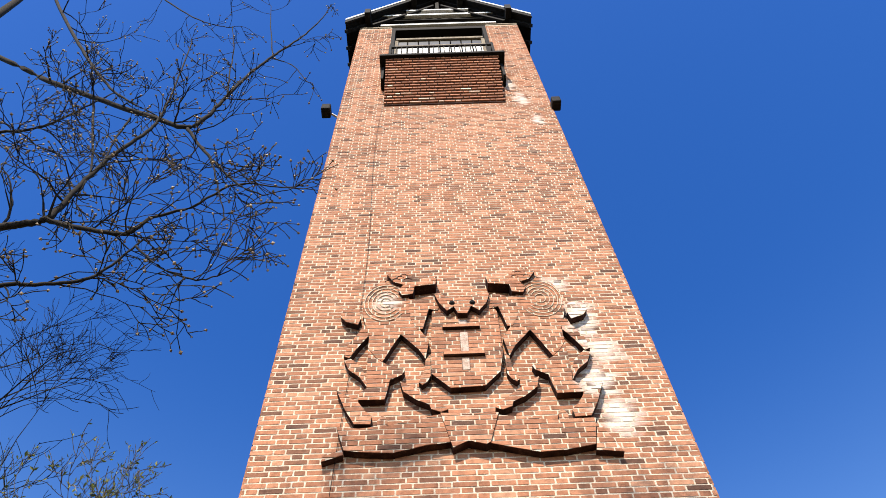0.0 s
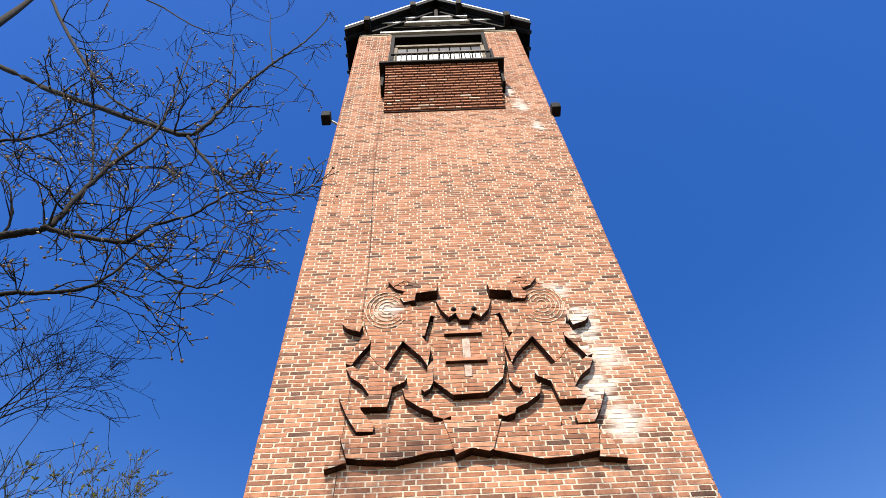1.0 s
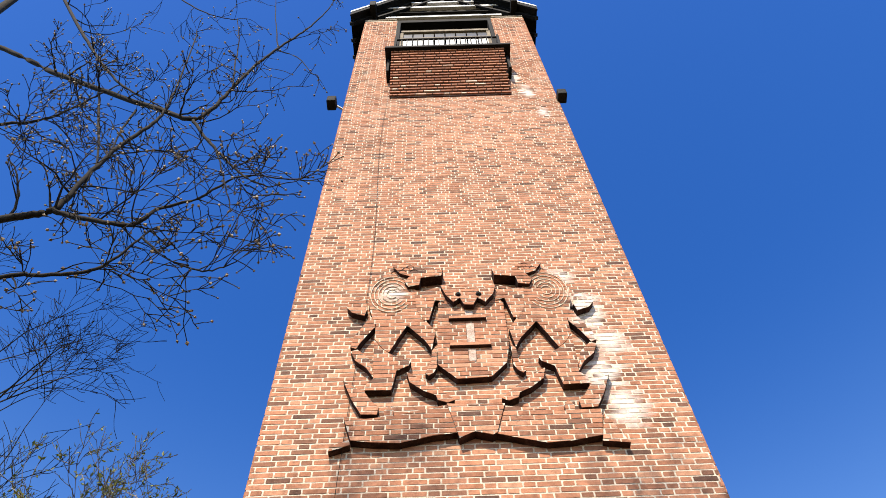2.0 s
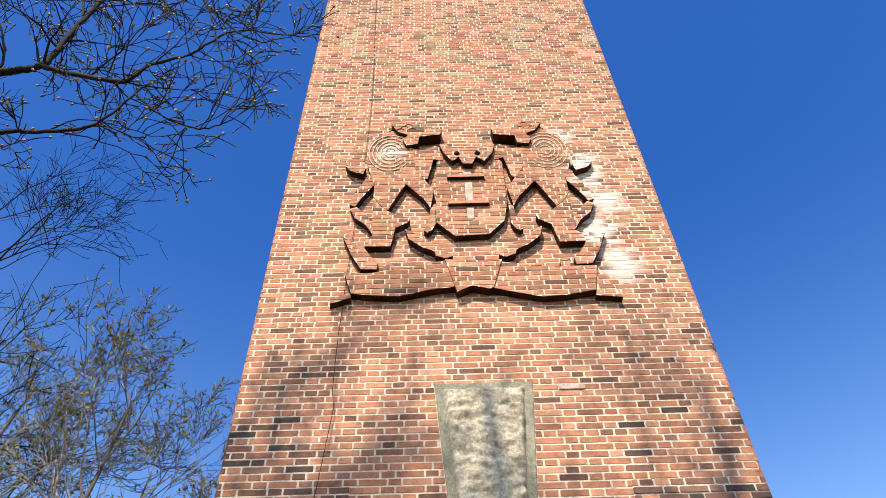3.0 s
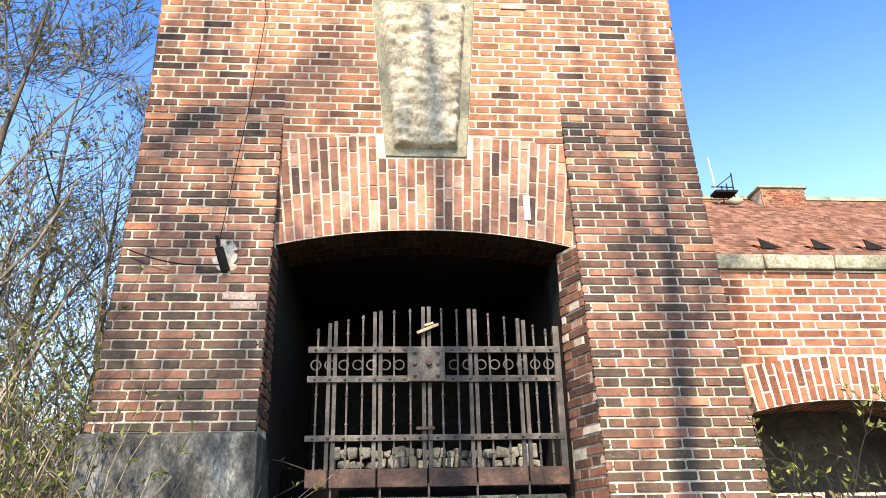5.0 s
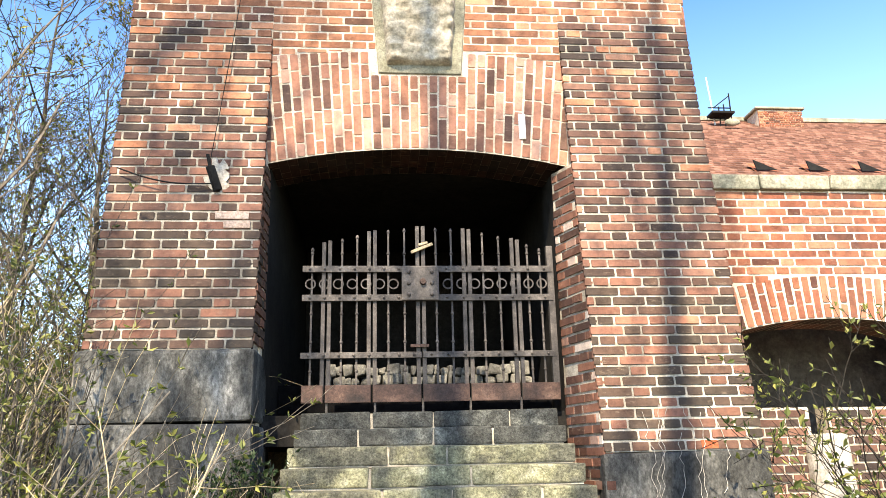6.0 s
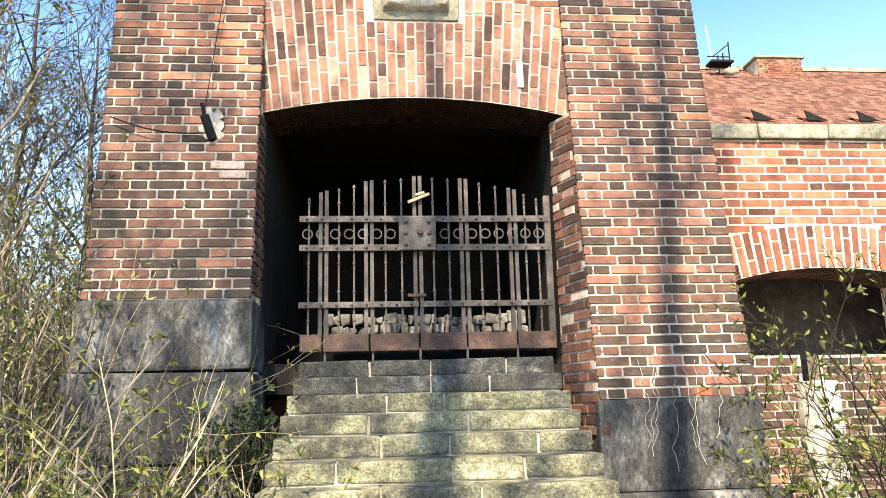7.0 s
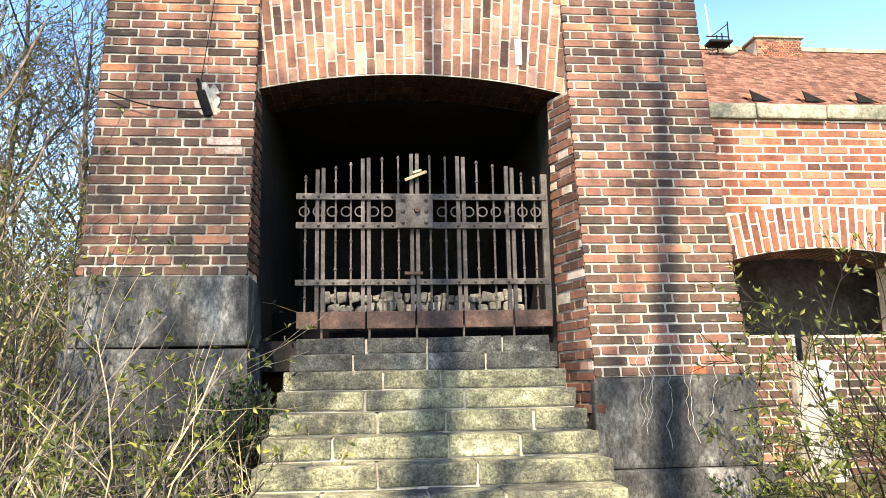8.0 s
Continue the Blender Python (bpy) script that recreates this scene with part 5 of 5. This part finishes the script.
TRUNK = [Vector(p) for p in ((-14.4, 0.1, -0.1), (-14.3, 0.2, 5.5), (-14.2, 0.2, 10.0), (-14.1, 0.3, 15.0), (-14.3, 0.3, 20.0), (-14.8, 0.2, 25.0), (-15.6, 0.2, 31.0), (-16.4, 0.2, 36.0))]
wood.tube(TRUNK, [0.42, 0.36, 0.32, 0.28, 0.23, 0.18, 0.12, 0.05], 10)
for key, (line, r0, r1, shoots) in BOUGHS.items():
    pts = [(x, 0.2, z) for x, z in line]
    if key == "upper":
        pts = [(-16.2, 0.2, 34.6)] + pts
    if key in ("main", "middle", "west", "lowest"):
        p0 = Vector(pts[0])
        foot = Vector((-14.15, 0.25, min(24.0, max(4.0, p0.z - 2.8))))
        pts = [tuple(foot), tuple(foot.lerp(p0, 0.5) + Vector((0, 0, 0.12)))] + pts
    limb(wood, twigs, buds, pts, r0, r1, shoots, 1.3, 2 if r0 > 0.03 else 1, 0.055, 3)
wood.make("trunk", M_MAPLE, maple, True)
tagged(twigs.make("crown", M_MAPLE, maple), kind="stuff")
tagged(buds.make("bud_growth", M_BUD, maple), kind="stuff")


def tree(name, label, foot, height, seed, leaf=0.05, n_leaf=4, r=0.12, lvl=3, lean=(0, 0, 1), bend=0.07, wood_mat=M_BARK, twig_mat=M_TWIG, n_limbs=9, start=0.25, leaf_mat=M_LEAF, spread=48):
    random.seed(seed)
    ob = tagged(empty(name), label, "tree")
    w, t, lf = Soup(), Soup(), Soup()
    p, d = Vector(foot), Vector(lean).normalized()
    pts, rr = [], []
    N = 12
    for i in range(N + 1):
        pts.append(p.copy())
        rr.append(max(0.012, r * (1 - 0.85 * i / N)))
        d = (d + Vector([random.uniform(-bend, bend), random.uniform(-bend, bend), 0.03 if bend > 0.03 else 0])).normalized()
        p = p + d * height / N
    w.tube(pts, rr, 8)
    for k in range(n_limbs):
        u = start + (1 - start) * (k + random.random()) / n_limbs
        i = min(N - 1, int(u * N))
        dd = (pts[i + 1] - pts[i]).normalized()
        grow(t, lf, pts[i].lerp(pts[i + 1], u * N - i), rand_dir(dd, spread + 12), height * 0.32 * (1.15 - 0.6 * u), max(0.012, rr[i] * 0.5), lvl, leaf, n_leaf, (3, 5), 0.25, spread, 0.6, 5, 0.006, 0.24)
    w.make("trunk", wood_mat, ob, True)
    tagged(t.make("crown", twig_mat, ob), kind="stuff")
    if lf.v:
        tagged(lf.make("foliage", leaf_mat, ob), kind="stuff")
    return ob


for i, (x, y, h, nl) in enumerate(((-5.4, 3.2, 8.6, 5), (-6.8, 5.5, 10.0, 5), (-4.6, 6.5, 7.6, 6), (-8.4, 3.6, 9.6, 5), (-7.6, 9.0, 11.0, 6), (-5.2, 11.0, 9.0, 6))):
    tree("tree", "slender bare tree with sparse yellow-green spring leaves", (x, y, 0.2), h, 30 + i, 0.075, nl - 3, 0.1, 3, (random.uniform(-0.05, 0.1), 0, 1), n_limbs=21, start=0.08, twig_mat=M_BARK if i in (1, 4) else M_TWIG)

tree("bare_tree", "bare dark tree with fine drooping twigs", (-8.3, 3.4, 0.1), 12.2, 44, 0.04, 0, 0.12, 3, (0.04, 0, 1), 0.05, M_MAPLE, M_MAPLE, n_limbs=24, start=0.4, spread=52)

# tall trees behind the viewer, whose trunks and limbs shade the front
for x, y, h, r, seed, lean, limbs, start, leaf_n in ((-4.05, -10.0, 13.2, 0.15, 62, 0.02, 18, 0.82, 6), (0.9, -10.0, 13.0, 0.15, 63, 0.02, 9, 0.82, 3)):
    tree("tall_tree", "slender tree with small spring leaves on a grey trunk", (x, y, -0.1), h, seed, 0.13, leaf_n, r, 2, (lean, 0, 1), 0.012, n_limbs=limbs, start=start, twig_mat=M_BARK)


def bough_tree(label, foot, top, r, boughs, seed):
    """A tall bare tree with a nearly straight trunk and a few bent boughs; each bough: its line, thickness and number of shoots."""
    random.seed(seed)
    ob = tagged(empty("tall_tree"), label, "tree")
    w, t, bd = Soup(), Soup(), Soup()
    a, b = Vector(foot), Vector(top)
    w.tube([a.lerp(b, k / 12) + Vector((0.03 * math.sin(k * 1.3), 0.03 * math.cos(k * 1.7), 0)) for k in range(13)], [r * (1 - 0.8 * k / 12) for k in range(13)], 9)
    for line, thick, shoots in boughs:
        limb(w, t, bd, line, thick, thick * 0.45, shoots, 1.1, 2, 0.05, 2)
    w.make("trunk", M_BARK, ob, True)
    tagged(t.make("crown", M_BARK, ob), kind="stuff")
    tagged(bd.make("bud_growth", M_BUD, ob), kind="stuff")
    return ob


bough_tree("tall bare tree with a slim straight grey trunk", (-0.95, -10, -0.1), (-0.2, -10, 17.2), 0.24,
           [([(-0.35, -10, 13.6), (0.1, -10.1, 14.6), (0.35, -10.2, 15.6), (0.2, -10.2, 16.6)], 0.05, 16), ([(-0.3, -10, 14.4), (-0.7, -9.9, 15.4), (-0.85, -9.8, 16.6)], 0.045, 12),
            ([(-0.25, -10, 15.4), (-0.1, -9.9, 16.4), (0.3, -9.9, 17.2)], 0.04, 12)], 71)
bough_tree("tall bare tree with a straight grey trunk and a low bough", (-1.75, -11, -0.1), (-2.5, -11, 18.2), 0.3,
           [([(-2.02, -11, 10.9), (-1.68, -11, 11.77), (-1.46, -11, 12.25), (-1.0, -11, 13.5), (-0.8, -11, 14.8)], 0.055, 7), ([(-2.2, -11, 13.4), (-2.6, -11, 14.6), (-2.7, -11, 16.0)], 0.05, 8),
            ([(-2.1, -11, 12.2), (-2.5, -11, 12.7), (-3.0, -11, 12.9), (-3.6, -11, 13.6)], 0.04, 8), ([(-2.3, -11, 15.5), (-1.9, -11, 16.6), (-1.8, -11, 17.6)], 0.04, 8)], 72)
bough_tree("tall bare tree with long rising side boughs", (-6.0, -10, -0.1), (-5.7, -10, 19.0), 0.3,
           [([(-5.85, -10, 14.6), (-4.63, -10, 16.72), (-4.33, -10, 17.18), (-3.95, -10, 17.6), (-3.3, -10, 18.2)], 0.055, 9), ([(-5.85, -10, 14.0), (-4.49, -10, 15.59), (-4.06, -10, 16.07), (-3.64, -10, 16.29), (-3.1, -10, 16.5)], 0.06, 16),
            ([(-4.5, -10, 15.6), (-4.01, -10, 16.6), (-3.9, -10, 17.2)], 0.035, 8)], 73)


def shrub(label, foot, n, hgt, reach, seed, toward=(0, 0, 0), leaf=0.05, n_leaf=3, stem_mat=M_STEM, rad=0.007, lvl=1, width=(0.5, 0.3)):
    random.seed(seed)
    ob = tagged(empty("shrub"), label, "shrub")
    t, lf = Soup(), Soup()
    for _ in range(n):
        p = Vector(foot) + Vector((random.uniform(-width[0], width[0]), random.uniform(-width[1], width[1]), 0))
        d = Vector((random.uniform(-reach, reach) + toward[0], random.uniform(-reach, reach) * 0.6 + toward[1], 1)).normalized()
        grow(t, lf, p, d, hgt * random.uniform(0.6, 1.15), rad * random.uniform(0.7, 1.2), lvl, leaf, n_leaf, (4, 7), 0.02, 55, 0.42, 5, 0.0025, 0.24)
    tagged(t.make("stem_growth", stem_mat, ob), kind="stuff")
    tagged(lf.make("foliage", M_LEAF, ob), kind="stuff")
    return ob


LAB = "spring shrub with straw-coloured stems and small green leaves"
for i, (x, y, n_, h, rc) in enumerate(((-1.9, -1.6, 22, 1.4, 0.45), (-2.7, -1.3, 30, 1.75, 0.4), (-1.25, -1.45, 16, 1.0, 0.5), (-3.2, -0.2, 34, 2.2, 0.3), (-2.2, -2.4, 15, 0.95, 0.5), (-3.5, 1.2, 40, 2.6, 0.3), (-4.6, 0.4, 36, 2.7, 0.3), (-3.4, 2.6, 40, 3.0, 0.3), (-4.8, 2.2, 40, 3.4, 0.3), (-0.95, -1.15, 8, 0.95, 0.4), (-1.75, -0.95, 15, 1.35, 0.4), (-2.95, -0.75, 32, 2.0, 0.3))):
    shrub(LAB, (x, y, 0.25), n_, h, rc, 90 + i, (0.15, 0, 0), 0.05, 8, (M_STEM, M_TWIG, M_BARK)[i % 3], 0.011)
random.seed(77)
ivy = tagged(empty("evergreen_tuft"), "dark green evergreen tuft beside the steps", "shrub")
t_, lf_ = Soup(), Soup()
for _ in range(26):
    grow(t_, lf_, Vector((-1.12 + random.uniform(-0.1, 0.1), -0.75 + random.uniform(-0.1, 0.1), 0.9)), Vector((random.uniform(-0.5, 0.5), random.uniform(-0.6, 0.1), 1)), 0.5, 0.006, 1, 0.05, 9, (3, 5), 0.05, 50, 0.5)
tagged(t_.make("stem_growth", M_BARK, ivy), kind="stuff")
tagged(lf_.make("foliage", M_EVER, ivy), kind="stuff")
THICKET = "dense thicket of brown stems with yellow-green young leaves"
for i, (x, y, h) in enumerate(((-4.2, 4.4, 3.2), (-5.6, 4.0, 3.4), (-5.2, 6.2, 3.6), (-6.8, 6.6, 3.8), (-6.3, 2.4, 3.2), (-7.6, 4.4, 3.6), (-5.8, 8.6, 4.0), (-7.9, 8.8, 4.2))):
    shrub(THICKET, (x, y, 0.1), 34, h, 0.4, 160 + i, (0, 0, 0), 0.06, 8, M_BARK, 0.012, 2, (0.9, 0.6))
LAB2 = "thin budding shrub with fresh green leaf tufts"
for i, (x, y, n_, h, rc) in enumerate(((2.75, -1.9, 5, 1.9, 0.3), (2.2, -1.6, 3, 0.85, 0.6), (3.0, -1.2, 4, 1.8, 0.4), (2.6, -1.5, 3, 1.1, 0.45), (3.4, -0.7, 4, 1.4, 0.4))):
    shrub(LAB2, (x, y, 0.2), n_, h, rc, 120 + i, (-0.4, 0, 0), 0.052, 4, M_MAPLE, 0.010, 2, (0.25, 0.2))
